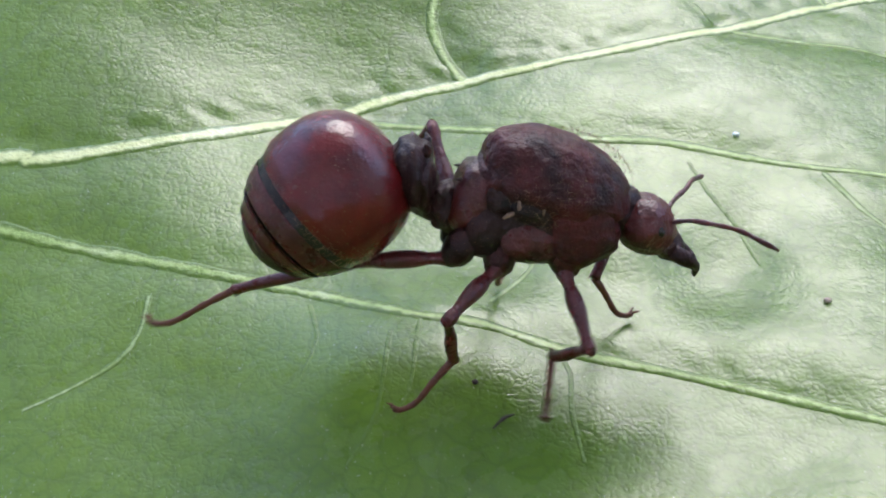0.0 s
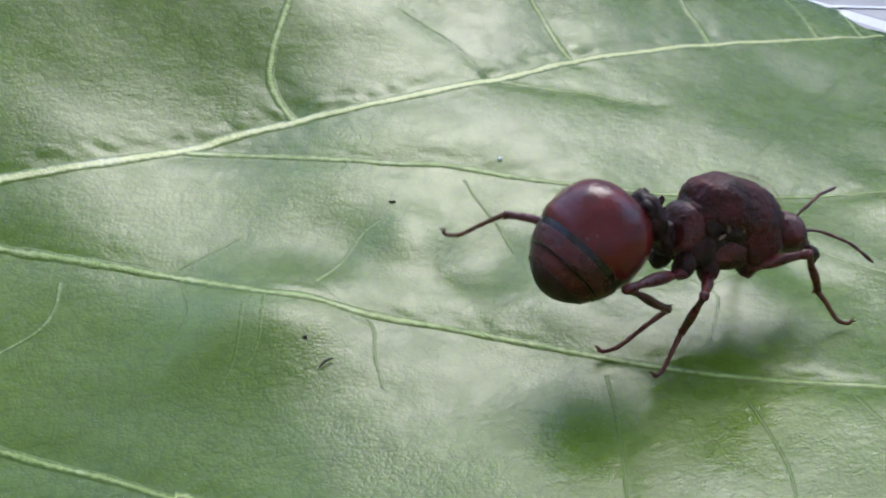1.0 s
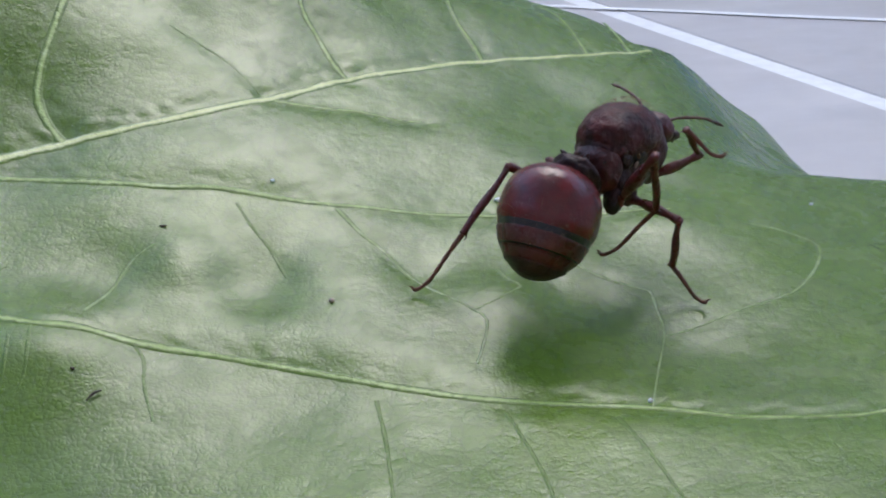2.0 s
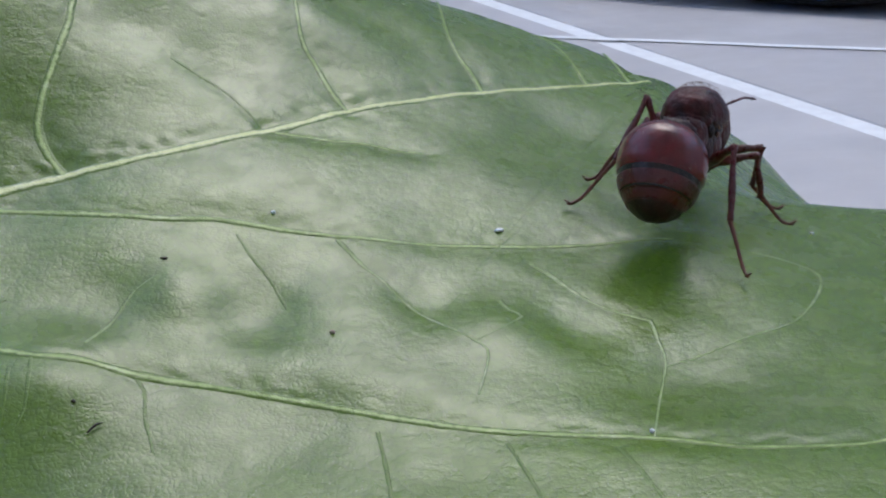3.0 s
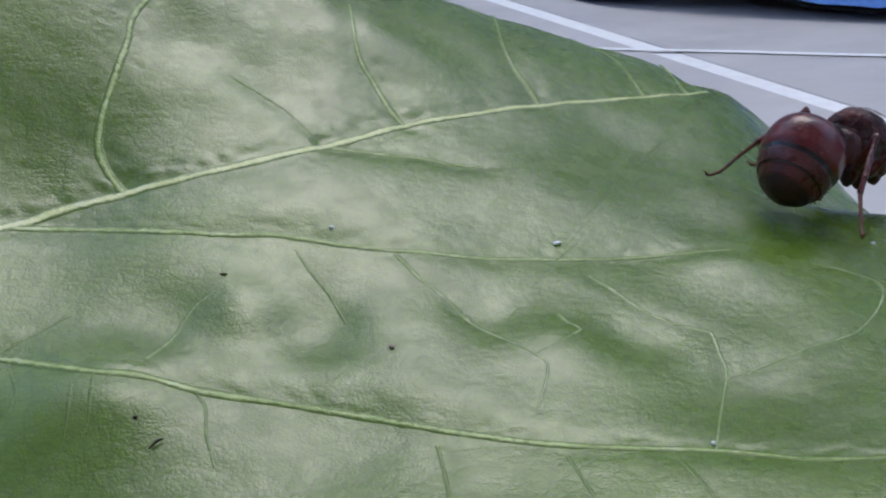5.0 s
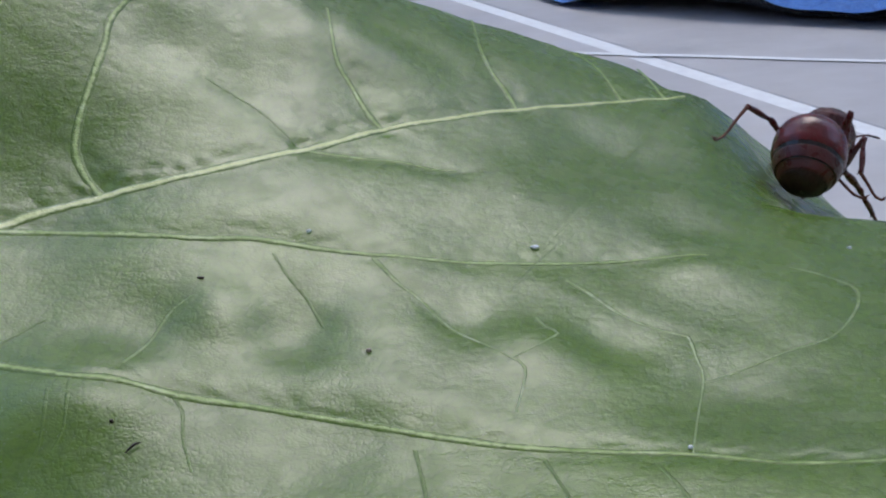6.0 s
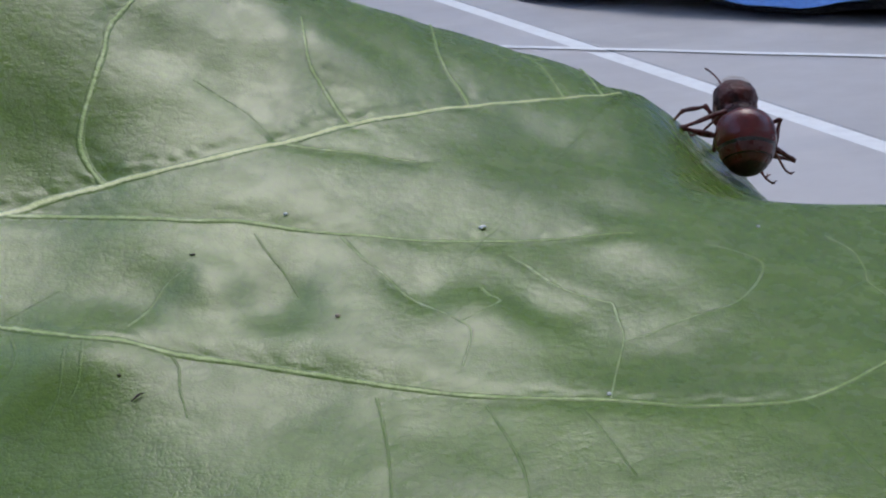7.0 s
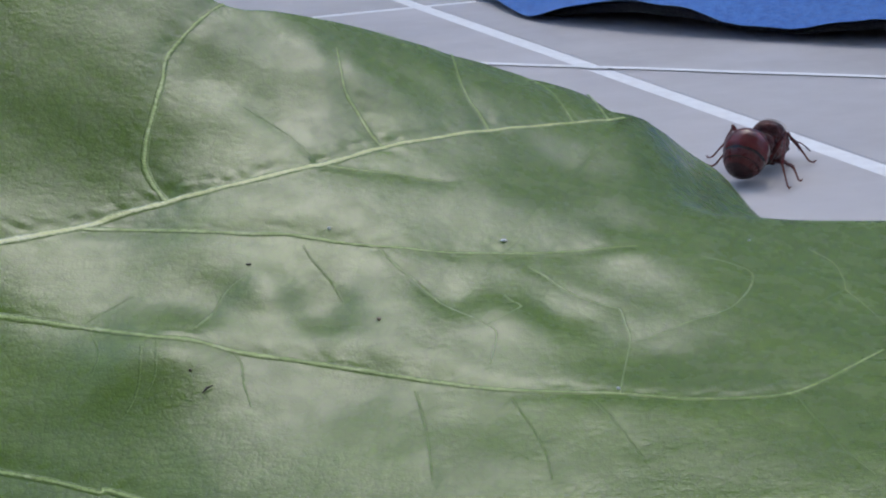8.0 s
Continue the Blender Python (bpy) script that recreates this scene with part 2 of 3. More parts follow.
MIDRIB = [(-19, -9.5), (-8.08, -4.76), (-6.65, -4.24), (-5.75, -3.75), (-4.94, -3.1), (-4.47, -2.69), (-3.93, -2.4), (-3.37, -2.15), (-2.79, -1.8), (-2.08, -1.27), (-1.64, -0.87), (-1.22, -0.45), (-0.5, 0.09), (0.27, 0.72), (1.02, 1.26), (1.55, 1.7), (2.14, 2.23), (2.42, 2.58)]
# hollows and swellings of the blade: x, y, height, reach
SWELLS = [(-1.81, -4.16, -0.1, 0.55),
          (-2.49, -4.03, 0.07, 0.42),
          (-1.2, -3.93, 0.05, 0.5),
          (-0.83, -3.01, 0.05, 0.5),
          (0.45, -4.16, 0.085, 0.5),
          (-0.27, -3.78, -0.05, 0.35),
          (1.08, -3.98, -0.07, 0.42),
          (2.21, -2.24, 0.1, 0.6),
          (3.01, -1.48, 0.05, 0.6),
          (2.05, -4.81, -0.1, 0.8),
          (-3.53, -5.31, 0.13, 0.7),
          (-4.02, -5.73, 0.06, 0.6),
          (-1.27, -5.82, -0.07, 0.7),
          (0.17, -6.11, -0.05, 0.7),
          (-1.89, 0.99, 0.09, 0.7),
          (-0.97, 0.81, 0.05, 0.5),
          (-2.72, -0.34, -0.05, 0.45),
          (-4.76, -2.53, -0.28, 1.3),
          (-3.63, 0, -0.06, 0.5),
          (-3.13, -4.25, -0.05, 0.5),
          (-4.09, -4.12, -0.06, 0.7),
          (-0.06, -0.9, 0.04, 0.8),
          (1.23, 0.29, -0.05, 0.8),
          (-1.57, -1.79, 0.04, 0.6),
          (2.11, -0.55, 0.03, 0.7),
          (-1.03, -5.11, 0.04, 0.5),
          (3.06, -3.2, 0.05, 0.6),
          (3.1, -2.1, 0.06, 0.7),
          (-3.4, -5.7, 0.05, 0.6)]


def near_line(x, y, line):
    d = np.full(x.shape, 1e9)
    for (ax, ay), (bx, by) in zip(line[:-1], line[1:]):
        ux, uy = bx - ax, by - ay
        s = np.clip(((x - ax) * ux + (y - ay) * uy) / (ux * ux + uy * uy + 1e-12), 0, 1)
        d = np.minimum(d, (x - ax - s * ux) ** 2 + (y - ay - s * uy) ** 2)
    return np.sqrt(d)


def relief(x, y):
    """Height of the blade: its lie, swellings, the hollows along the veins and a soft crumple."""
    x, y = np.atleast_1d(np.asarray(x, float)), np.atleast_1d(np.asarray(y, float))
    z = lie(x, y)
    r = np.zeros_like(z)
    for sx, sy, h, w in SWELLS:
        r += h * np.exp(-((x - sx) ** 2 + (y - sy) ** 2) / w**2)
    r += 0.05 * np.exp(-(((y + 1.6 - 0.35 * x) / 0.8) ** 2)) * step(-4.5, -2.5, x) * (1 - step(2.0, 3.4, x))
    r += -0.02 * np.exp(-((near_line(x, y, spline(MIDRIB, 0.5)) / 0.26) ** 2))
    def upper(line):
        p = spline(line, 0.5)
        return near_line(x, y, p), near_line(x + 0.02, y - 0.06, p) < near_line(x, y, p)

    pucker = np.array([noise.noise((a * 5.5, b * 6.0, 11.0)) for a, b in zip(x.tolist(), y.tolist())])
    d, above = upper(MIDRIB)
    r += np.where(above, 0.020, 0.006) * pucker * np.exp(-(((d - 0.17) / 0.10) ** 2))
    for line in SIDE_VEINS.values():
        d, above = upper(line)
        r += np.where(above, 0.011, 0.006) * pucker * np.exp(-(((d - 0.13) / 0.09) ** 2))
        r += -0.018 * np.exp(-((d / 0.2) ** 2))
    for line in FINE_VEINS.values():
        r += -0.006 * np.exp(-((near_line(x, y, spline(line, 0.4)) / 0.10) ** 2))
    r += np.array([0.024 * noise.noise((a * 0.9, b * 1.0, 3.0)) + 0.006 * noise.noise((a * 2.3, b * 2.3, 7.0)) for a, b in zip(x.tolist(), y.tolist())])
    return z + r * np.clip((z - 0.1) / 0.5, 0, 1)


# ---- floor: square tiles with pale joints ----
FLOOR_TURN = radians(22)
CORNER = (-0.0199, 0.3508)
TILE_SIZE, JOINT = 0.33, 0.0055


def build_floor():
    bed = mesh_of("floor", [(-40, -40, -0.0003), (40, -40, -0.0003), (40, 40, -0.0003), (-40, 40, -0.0003)], [(0, 1, 2, 3)], GROUT)
    floor = tagged(new("floor", bed), "pale grey glazed floor tiles with white joints", "floor", kind="structure")
    h, e = (TILE_SIZE - JOINT) / 2, 0.0005
    v = [(sx * (h - i), sy * (h - i), z) for i, z in ((0, -0.004), (0, -e), (e, 0)) for sx, sy in ((-1, -1), (1, -1), (1, 1), (-1, 1))]
    f = [(8, 9, 10, 11)] + [(a + k, a + (k + 1) % 4, a + 4 + (k + 1) % 4, a + 4 + k) for a in (0, 4) for k in range(4)]
    me = mesh_of("tile", v, f, TILE, smooth=False)
    c, s = math.cos(FLOOR_TURN), math.sin(FLOOR_TURN)
    for i in range(-14, 14):
        for j in range(-14, 14):
            a, b = (i + 0.5) * TILE_SIZE, (j + 0.5) * TILE_SIZE
            x, y = CORNER[0] + a * c - b * s, CORNER[1] + a * s + b * c
            if -1.35 < x < 2.05 and -2.6 < y < 1.75:
                part("tile", me, floor, m=Matrix.Translation((x, y, 0)) @ Matrix.Rotation(FLOOR_TURN, 4, "Z"))


def build_seam():
    """A pale mortar seam that crosses the tiles slantwise."""
    a = radians(-22)
    d, n = Vector((math.cos(a), math.sin(a), 0)), Vector((-math.sin(a), math.cos(a), 0))
    o = Vector((0.0325, 0.221, 0.0003))
    rows = [o + d * (0.02 * k) + n * (0.0006 * noise.noise((k * 0.7, 0, 0))) for k in range(-40, 60)]
    v = [q + n * w for q in rows for w in (-0.0016, 0.0016)]
    f = [(2 * k, 2 * k + 2, 2 * k + 3, 2 * k + 1) for k in range(len(rows) - 1)]
    tagged(new("floor_seam", mesh_of("floor_seam", v, f, GROUT)), "thin pale mortar seam across the floor tiles", "seam", kind="structure")


# ---- unseen plain walls and roof added to shape light, open ahead above a parapet ----
def box(name, lo, hi, mat, label, category):
    x0, y0, z0 = lo
    x1, y1, z1 = hi
    v = [(x, y, z) for z in (z0, z1) for x, y in ((x0, y0), (x1, y0), (x1, y1), (x0, y1))]
    f = [(3, 2, 1, 0), (4, 5, 6, 7), (0, 1, 5, 4), (1, 2, 6, 5), (2, 3, 7, 6), (3, 0, 4, 7)]
    return tagged(new(name, mesh_of(name, v, f, mat, smooth=False)), label, category, kind="structure")


def build_unseen_terrace():
    box("unseen_wall_west", (-1.35, -2.6, 0), (-1.2, -1.3, 2.5), PLASTER, "plain white plastered terrace wall", "wall")
    box("unseen_wall_east", (1.9, -2.6, 0), (2.05, -0.1, 2.5), PLASTER, "plain white plastered terrace wall", "wall")
    box("unseen_wall_south", (-1.2, -2.6, 0), (1.9, -2.45, 2.5), PLASTER, "plain white plastered house wall", "wall")
    box("unseen_parapet_west", (-1.35, -1.3, 0), (-1.2, 1.75, 0.8), PARAPET, "plain grey plastered parapet", "parapet")
    box("unseen_parapet_east", (1.9, -0.1, 0), (2.05, 1.75, 0.8), PARAPET, "plain grey plastered parapet", "parapet")
    # tall enough to darken the reflections in the flat parts of the leaf
    box("unseen_parapet_north", (-1.2, 1.6, 0), (1.9, 1.75, 1.42), PARAPET, "plain grey plastered parapet", "parapet")
    box("ceiling", (-1.35, -2.6, 2.5), (2.05, 0.75, 2.65), PLASTER, "plain plastered terrace roof", "ceiling")


# ---- the leaf ----
OUTLINE = [(9.4, 0.2), (8.6, 1.6), (7.4, 2.6), (6.2, 3.6), (5.2, 4.6), (4.2, 5.61), (3.51, 4.82), (2.38, 2.72), (1.79, 3.36), (0.62, 3.43), (-0.28, 3.29), (-1.84, 2.68), (-2.96, 1.94), (-3.67, 1.59), (-5.5, 1.8), (-9, 1.2), (-13, -1), (-18, -5), (-20, -9), (-18, -13), (-11, -15), (-3, -15.5), (4, -14), (8.5, -10), (10, -5.5), (9.8, -1.5)]
HEART = (-1.0, -6.0)


def outline_at(angle_count):
    ring = spline(OUTLINE + OUTLINE[:1], 0.15) - np.array(HEART)
    ang, rad = np.arctan2(ring[:, 1], ring[:, 0]), np.hypot(ring[:, 0], ring[:, 1])
    order = np.argsort(ang)
    a = np.linspace(-math.pi, math.pi, angle_count, endpoint=False)
    rad = np.interp(a, ang[order], rad[order], period=2 * math.pi)
    rad += np.array([0.035 * noise.noise((math.cos(q) * 14, math.sin(q) * 14, 1.0)) for q in a.tolist()])
    return a, rad


def ridge(name, line, r0, r1, mat, parent, label="", proud=0.09):
    """A vein: a low rounded ridge that tapers, on the blade."""
    p = spline(line, 0.10)
    d = np.gradient(p, axis=0)
    d /= np.linalg.norm(d, axis=1)[:, None] + 1e-9
    side = np.stack([-d[:, 1], d[:, 0]], 1)
    along = np.linspace(0, 1, len(p))
    rad = r0 + (r1 - r0) * along
    rad = rad * np.array([1 + 0.25 * noise.noise((q[0] * 3, q[1] * 3, 5.0)) + 0.3 * noise.noise((q[0] * 9, q[1] * 9, 2.0)) for q in p.tolist()])
    verts, faces, rims, m = [], [], [], 11
    for k in range(len(p)):
        for a in np.linspace(0, math.pi, m):
            o = p[k] + side[k] * math.cos(a) * rad[k]
            h = proud * rad[k] * math.sin(a) ** 2
            verts.append((o[0] * CM, o[1] * CM, h * CM))
            rims.append(abs(math.cos(a)))
    for k in range(len(p) - 1):
        for a in range(m - 1):
            i = k * m + a
            faces.append((i, i + m, i + m + 1, i + 1))
    v = np.array(verts)
    v[:, 2] += (relief(v[:, 0] / CM, v[:, 1] / CM) + 0.003 - 0.012 * np.array(rims) ** 6) * CM
    me = mesh_of(name, v.tolist(), faces, mat)
    me.attributes.new("rim", "FLOAT", "POINT").data.foreach_set("value", rims)
    return part(name, me, parent, label)


def build_leaf():
    leaf = tagged(new("leaf"), "large glossy green leaf with pale veins, lying on the tiles", "leaf")
    na, nr = 900, 220
    ang, rad = outline_at(na)
    t = np.linspace(0, 1, nr + 1)[1:] ** 0.85
    x = HEART[0] + (t[:, None] * rad * np.cos(ang)).ravel()
    y = HEART[1] + (t[:, None] * rad * np.sin(ang)).ravel()
    z = relief(x, y)
    verts = [(HEART[0] * CM, HEART[1] * CM, float(relief(*HEART)[0]) * CM)] + list(zip(x * CM, y * CM, z * CM))
    faces = [(0, 1 + k, 1 + (k + 1) % na) for k in range(na)]
    for r in range(nr - 1):
        a, b = 1 + r * na, 1 + (r + 1) * na
        faces += [(a + k, b + k, b + (k + 1) % na, a + (k + 1) % na) for k in range(na)]
    blade = part("blade", mesh_of("blade", verts, faces, LEAF), leaf)
    solid = blade.modifiers.new("thickness", "SOLIDIFY")
    solid.thickness, solid.offset = 0.0004, -1
    ridge("midrib", MIDRIB, 0.135, 0.042, MAIN, leaf, "thick pale yellow-green midrib")
    for key, line in SIDE_VEINS.items():
        wide = {"vs1": 0.062, "vlow": 0.075, "vbot": 0.07, "vA": 0.065, "vB": 0.055, "vF2": 0.045}.get(key, 0.045)
        ridge("side_vein", line, wide, wide * 0.5, VEIN, leaf, "pale yellow-green side vein")
    for key, line in FINE_VEINS.items():
        faint = key in ("t2", "t3", "t4", "t14", "t15", "t16", "t17", "t20", "t22", "t23", "t5", "t11", "t12", "t13", "t18")
        ridge("fine_vein", line, 0.024 if faint else 0.034, 0.014, FAINT if faint else FINE, leaf, proud=0.02)


# ---- crumbs on the leaf ----
def crumb(name, x, y, size, mat, label, stretch=(1, 1, 0.8), turn=0.0):
    bm = bmesh.new()
    bmesh.ops.create_icosphere(bm, subdivisions=2, radius=size * CM)
    for v in bm.verts:
        v.co *= 1 + 0.28 * noise.noise(v.co / (size * CM) * 1.3 + Vector((x, y, 0)))
        v.co = Vector([a * b for a, b in zip(v.co, stretch)])
    me = bpy.data.meshes.new(name)
    bm.to_mesh(me)
    bm.free()
    me.materials.append(mat)
    me.polygons.foreach_set("use_smooth", [True] * len(me.polygons))
    ob = new(name, me)
    ob.matrix_basis = Matrix.Translation((x * CM, y * CM, (float(relief(x, y)[0]) + size * stretch[2] * 0.55) * CM)) @ Matrix.Rotation(turn, 4, "Z")
    return tagged(ob, label, name.replace("_", " "), group="crumbs on the leaf")


def build_crumbs():
    crumb("soil_crumb", -2.75, -3.6, 0.024, SOIL, "tiny dark crumb of soil on the leaf", (1.5, 0.8, 0.5))
    crumb("sand_grain", -1.12, -4.44, 0.026, CLAY, "tiny brown sand grain on the leaf")
    crumb("soil_crumb", -3.17, -5.71, 0.020, SOIL, "tiny dark crumb of soil on the leaf")
    crumb("sand_grain", 0.41, -2.28, 0.045, SAND, "tiny white sand grain on the leaf", (1, 0.9, 0.45), 0.5)
    crumb("sand_grain", 3.77, -1.28, 0.024, SAND, "tiny white sand grain on the leaf")
    crumb("sand_grain", -1.82, -2.68, 0.024, SAND, "tiny white sand grain on the leaf")
    crumb("sand_grain", 1.62, -5.64, 0.024, SAND, "tiny white sand grain on a vein of the leaf")
    p = spline([(-3.01, -6, 0), (-2.95, -5.93, 0.02), (-2.9, -5.88, 0.01)], 0.02)
    p = [(q[0] / SIZE, q[1] / SIZE, (float(relief(q[0], q[1])[0]) + 0.014 + q[2]) / SIZE) for q in p]
    verts, faces = tube(p, [0.004, 0.011, 0.014, 0.010, 0.004], 8)
    tagged(new("plant_fibre", mesh_of("plant_fibre", verts, faces, SOIL)), "thin dark curved plant fibre on the leaf", "fibre", group="crumbs on the leaf")


# ---- blue towel beyond the leaf ----
TOWEL_EDGE = [(-14, 75), (-7, 53), (-2.5, 40.5), (0.1, 36), (1.7, 31), (4.5, 28.5), (6.8, 26.5), (8.6, 25.2), (10, 24.4), (12, 23.4), (17, 20), (26, 15), (36, 12)]
# the hem stands off the floor in places: along x, height
HEM_AT = (-14, -2.5, 0.1, 1.7, 2.6, 3.6, 4.9, 6.2, 7.5, 9.2, 10.3, 11.4, 15, 20, 30)
HEM_LIFT = (0.3, 0.3, 0.25, 0.12, 0.5, 0.8, 0.95, 0.8, 0.45, 0.4, 0.65, 0.8, 0.5, 0.8, 0.5)


def build_towel():
    towel = tagged(new("towel"), "folded blue towel with a dark lifted underside on the tiles", "towel")
    edge = spline(TOWEL_EDGE, 0.5)
    n, rows = len(edge), 40
    away = np.array([0.32, 0.95])
    top, low = [], []
    for k, (x, y) in enumerate(edge.tolist()):
        lift = float(np.interp(x, HEM_AT, HEM_LIFT)) + 0.12 * noise.noise((x * 0.7, 5.0, 0.0))
        lift = max(0.12, lift)
        for r in range(rows):
            u = r / (rows - 1)
            d = 60 * u**1.8
            h = 1.3 + 0.5 * noise.noise((x * 0.12, d * 0.1, 9.0)) + 0.12 * noise.noise((x * 0.8, d * 0.8, 4.0))
            z = lift + (h - lift) * min(1, d / 4) + 0.35 * math.sin(min(d / 2.5, math.pi)) * 0.5
            top.append(((x + away[0] * d) * CM, (y + away[1] * d) * CM, z * CM))
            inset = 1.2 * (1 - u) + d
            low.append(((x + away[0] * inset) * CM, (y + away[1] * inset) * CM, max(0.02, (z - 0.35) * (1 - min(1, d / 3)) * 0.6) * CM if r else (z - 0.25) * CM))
    faces = [(k * rows + r, (k + 1) * rows + r, (k + 1) * rows + r + 1, k * rows + r + 1) for k in range(n - 1) for r in range(rows - 1)]
    part("upper_face", mesh_of("upper_face", top, faces, BLUE), towel, "bright blue pile fabric")
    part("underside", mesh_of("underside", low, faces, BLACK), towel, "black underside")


# ---- the ant: a leafcutter queen; its own space: x ahead, z up, centimetres ----
SIZE = 0.9
AU = CM * SIZE


def blob(name, centre, radii, mat, parent, tilt=0.0, shape=None, rough=0.0, label="", rings=28, turns=40):
    """A rounded body piece; tilt about y in degrees; shape(u, v, w) bends the unit ball."""
    verts, faces = [], []
    c, s = math.cos(radians(tilt)), math.sin(radians(tilt))
    for i in range(rings + 1):
        th = math.pi * i / rings
        for j in range(turns):
            ph = 2 * math.pi * j / turns
            p = Vector((math.cos(th), math.sin(th) * math.cos(ph), math.sin(th) * math.sin(ph)))
            q = Vector(shape(*p)) if shape else p.copy()
            if rough:
                q *= 1 + rough * noise.noise(p * 2.6 + Vector(centre)) + 0.45 * rough * noise.noise(p * 6.5 + Vector(centre))
            x, y, z = q.x * radii[0], q.y * radii[1], q.z * radii[2]
            verts.append(((centre[0] + x * c + z * s) * AU, (centre[1] + y) * AU, (centre[2] - x * s + z * c) * AU))
    for i in range(rings):
        for j in range(turns):
            a, b = i * turns + j, i * turns + (j + 1) % turns
            faces.append((a, b, b + turns, a + turns))
    return part(name, mesh_of(name, verts, faces, mat), parent, label)


def tube(pts, radii, turns=10):
    """Skin of a round limb along the points, thickness by thickness."""
    p = spline(pts, 0.03)
    rad = np.interp(np.linspace(0, 1, len(p)), np.linspace(0, 1, len(radii)), radii)
    d = np.gradient(p, axis=0)
    verts, faces = [], []
    for k in range(len(p)):
        t = Vector(d[k]).normalized()
        u = t.cross(Vector((0.13, 1, 0.21))).normalized()
        w = t.cross(u)
        for j in range(turns):
            a = 2 * math.pi * j / turns
            verts.append(tuple((Vector(p[k]) + (u * math.cos(a) + w * math.sin(a)) * rad[k]) * AU))
    for k in range(len(p) - 1):
        for j in range(turns):
            i, e = k * turns + j, k * turns + (j + 1) % turns
            faces.append((i, e, e + turns, i + turns))
    n = len(verts)
    verts += [tuple(Vector(p[0]) * AU), tuple(Vector(p[-1]) * AU)]
    for j in range(turns):
        faces.append((n, (j + 1) % turns, j))
        faces.append((n + 1, n - turns + j, n - turns + (j + 1) % turns))
    return verts, faces


def limb(name, pts, radii, mat, parent, label="", turns=10, more=()):
    """A limb; more: further (points, radii) grown into the same piece."""
    verts, faces = tube(pts, radii, turns)
    for q, r in more:
        v, f = tube(q, r, 6)
        n = len(verts)
        verts += v
        faces += [tuple(k + n for k in face) for face in f]
    me = mesh_of(name, verts, faces, mat)
    return part(name, me, parent, label) if parent else me


GASTER_AT, GASTER_AXIS = Vector((-0.74, 0, 0.90)), Vector((-0.70, 0, -0.72))


def gaster_piece(name, s0, s1, mat, parent, swell=0.0, label="", front=False, end=False):
    """A ring of the round hind body from s0 to s1 along its axis."""
    a = GASTER_AXIS.normalized()
    u = Vector((0, 1, 0))
    w = a.cross(u)
    rows, turns, verts, faces = 26, 56, [], []

    def radius(s):
        v, p = (s / 0.625, 1.95) if s > 0 else (s / 0.550, 2.8)
        return 0.492 * max(0.0, 1 - abs(v) ** p) ** 0.5

    for i in range(rows + 1):
        q = i / rows
        s = s0 + (s1 - s0) * q
        lip = swell * min(1, (1 - q) * 9, 1 if front else q * 9) if not end else swell * min(1, q * 9)
        r = radius(s) + lip
        for j in range(turns):
            g = 2 * math.pi * j / turns
            o = a * s + (u * math.cos(g) + w * math.sin(g)) * r
            o *= 1 + 0.010 * noise.noise(o * 5) + 0.012 * noise.noise(o * 1.7 + Vector((4, 1, 2)))
            verts.append(tuple((GASTER_AT + o) * AU))
    for i in range(rows):
        for j in range(turns):
            k, e = i * turns + j, i * turns + (j + 1) % turns
            faces.append((k, k + turns, e + turns, e))
    return part(name, mesh_of(name, verts, faces, mat), parent, label)


HIPS = {"front": (0.84, 0.20, 0.60), "middle": (0.42, 0.22, 0.58), "hind": (0.16, 0.22, 0.62)}
THIGH = {"front": 0.60, "middle": 0.60, "hind": 0.86}
SHANK = {"front": 0.48, "middle": 0.54, "hind": 0.84}
TOE = {"front": 0.46, "middle": 0.50, "hind": 0.74}
STAND = {"front": (1.52, 0.86), "middle": (0.40, 1.12), "hind": (-0.86, 1.12)}
LEGS = {}


def build_leg_meshes(kind):
    f, t, e = THIGH[kind], SHANK[kind], TOE[kind]
    w = 1.0 if kind != "hind" else 1.06
    # a ringed trochanter, a club-like thigh, a knee knob
    femur = limb("leg", [(0, 0, 0), (0, 0.012, f * 0.35), (0, 0.016, f * 0.65), (0, 0, f)],
                 [0.058, 0.064, 0.046, 0.040, 0.050 * w, 0.058 * w, 0.060 * w, 0.058 * w, 0.052 * w, 0.045, 0.040, 0.038, 0.050, 0.046], LEG, None, turns=12)
    spur = [((0, -0.02, t * 0.94), (0, -0.045, t * 0.99), (0, -0.055, t * 1.05)), (0.011, 0.008, 0.002)]
    tibia = limb("tibia", [(0, 0, -0.02), (0, -0.010, t * 0.3), (0, 0.006, t * 0.7), (0, 0, t)], [0.042, 0.030, 0.032, 0.040, 0.044, 0.042, 0.036, 0.040], LEG, None, more=[spur])
    toes = [(0, 0, 0), (0, 0.006, e * 0.35), (0, 0, e * 0.72), (0, 0.02, e * 0.86), (0, 0.06, e * 0.97), (0, 0.10, e)]
    claws = [([(0, 0.085, e * 0.985), (0.024 * q, 0.12, e * 0.985), (0.036 * q, 0.15, e * 1.01)], (0.013, 0.010, 0.003)) for q in (-1, 1)]
    tarsus = limb("tarsus", toes, [0.030, 0.026, 0.027, 0.021, 0.025, 0.019, 0.024, 0.018, 0.023, 0.018, 0.022, 0.020], FOOT, None, more=claws)
    return femur, tibia, tarsus


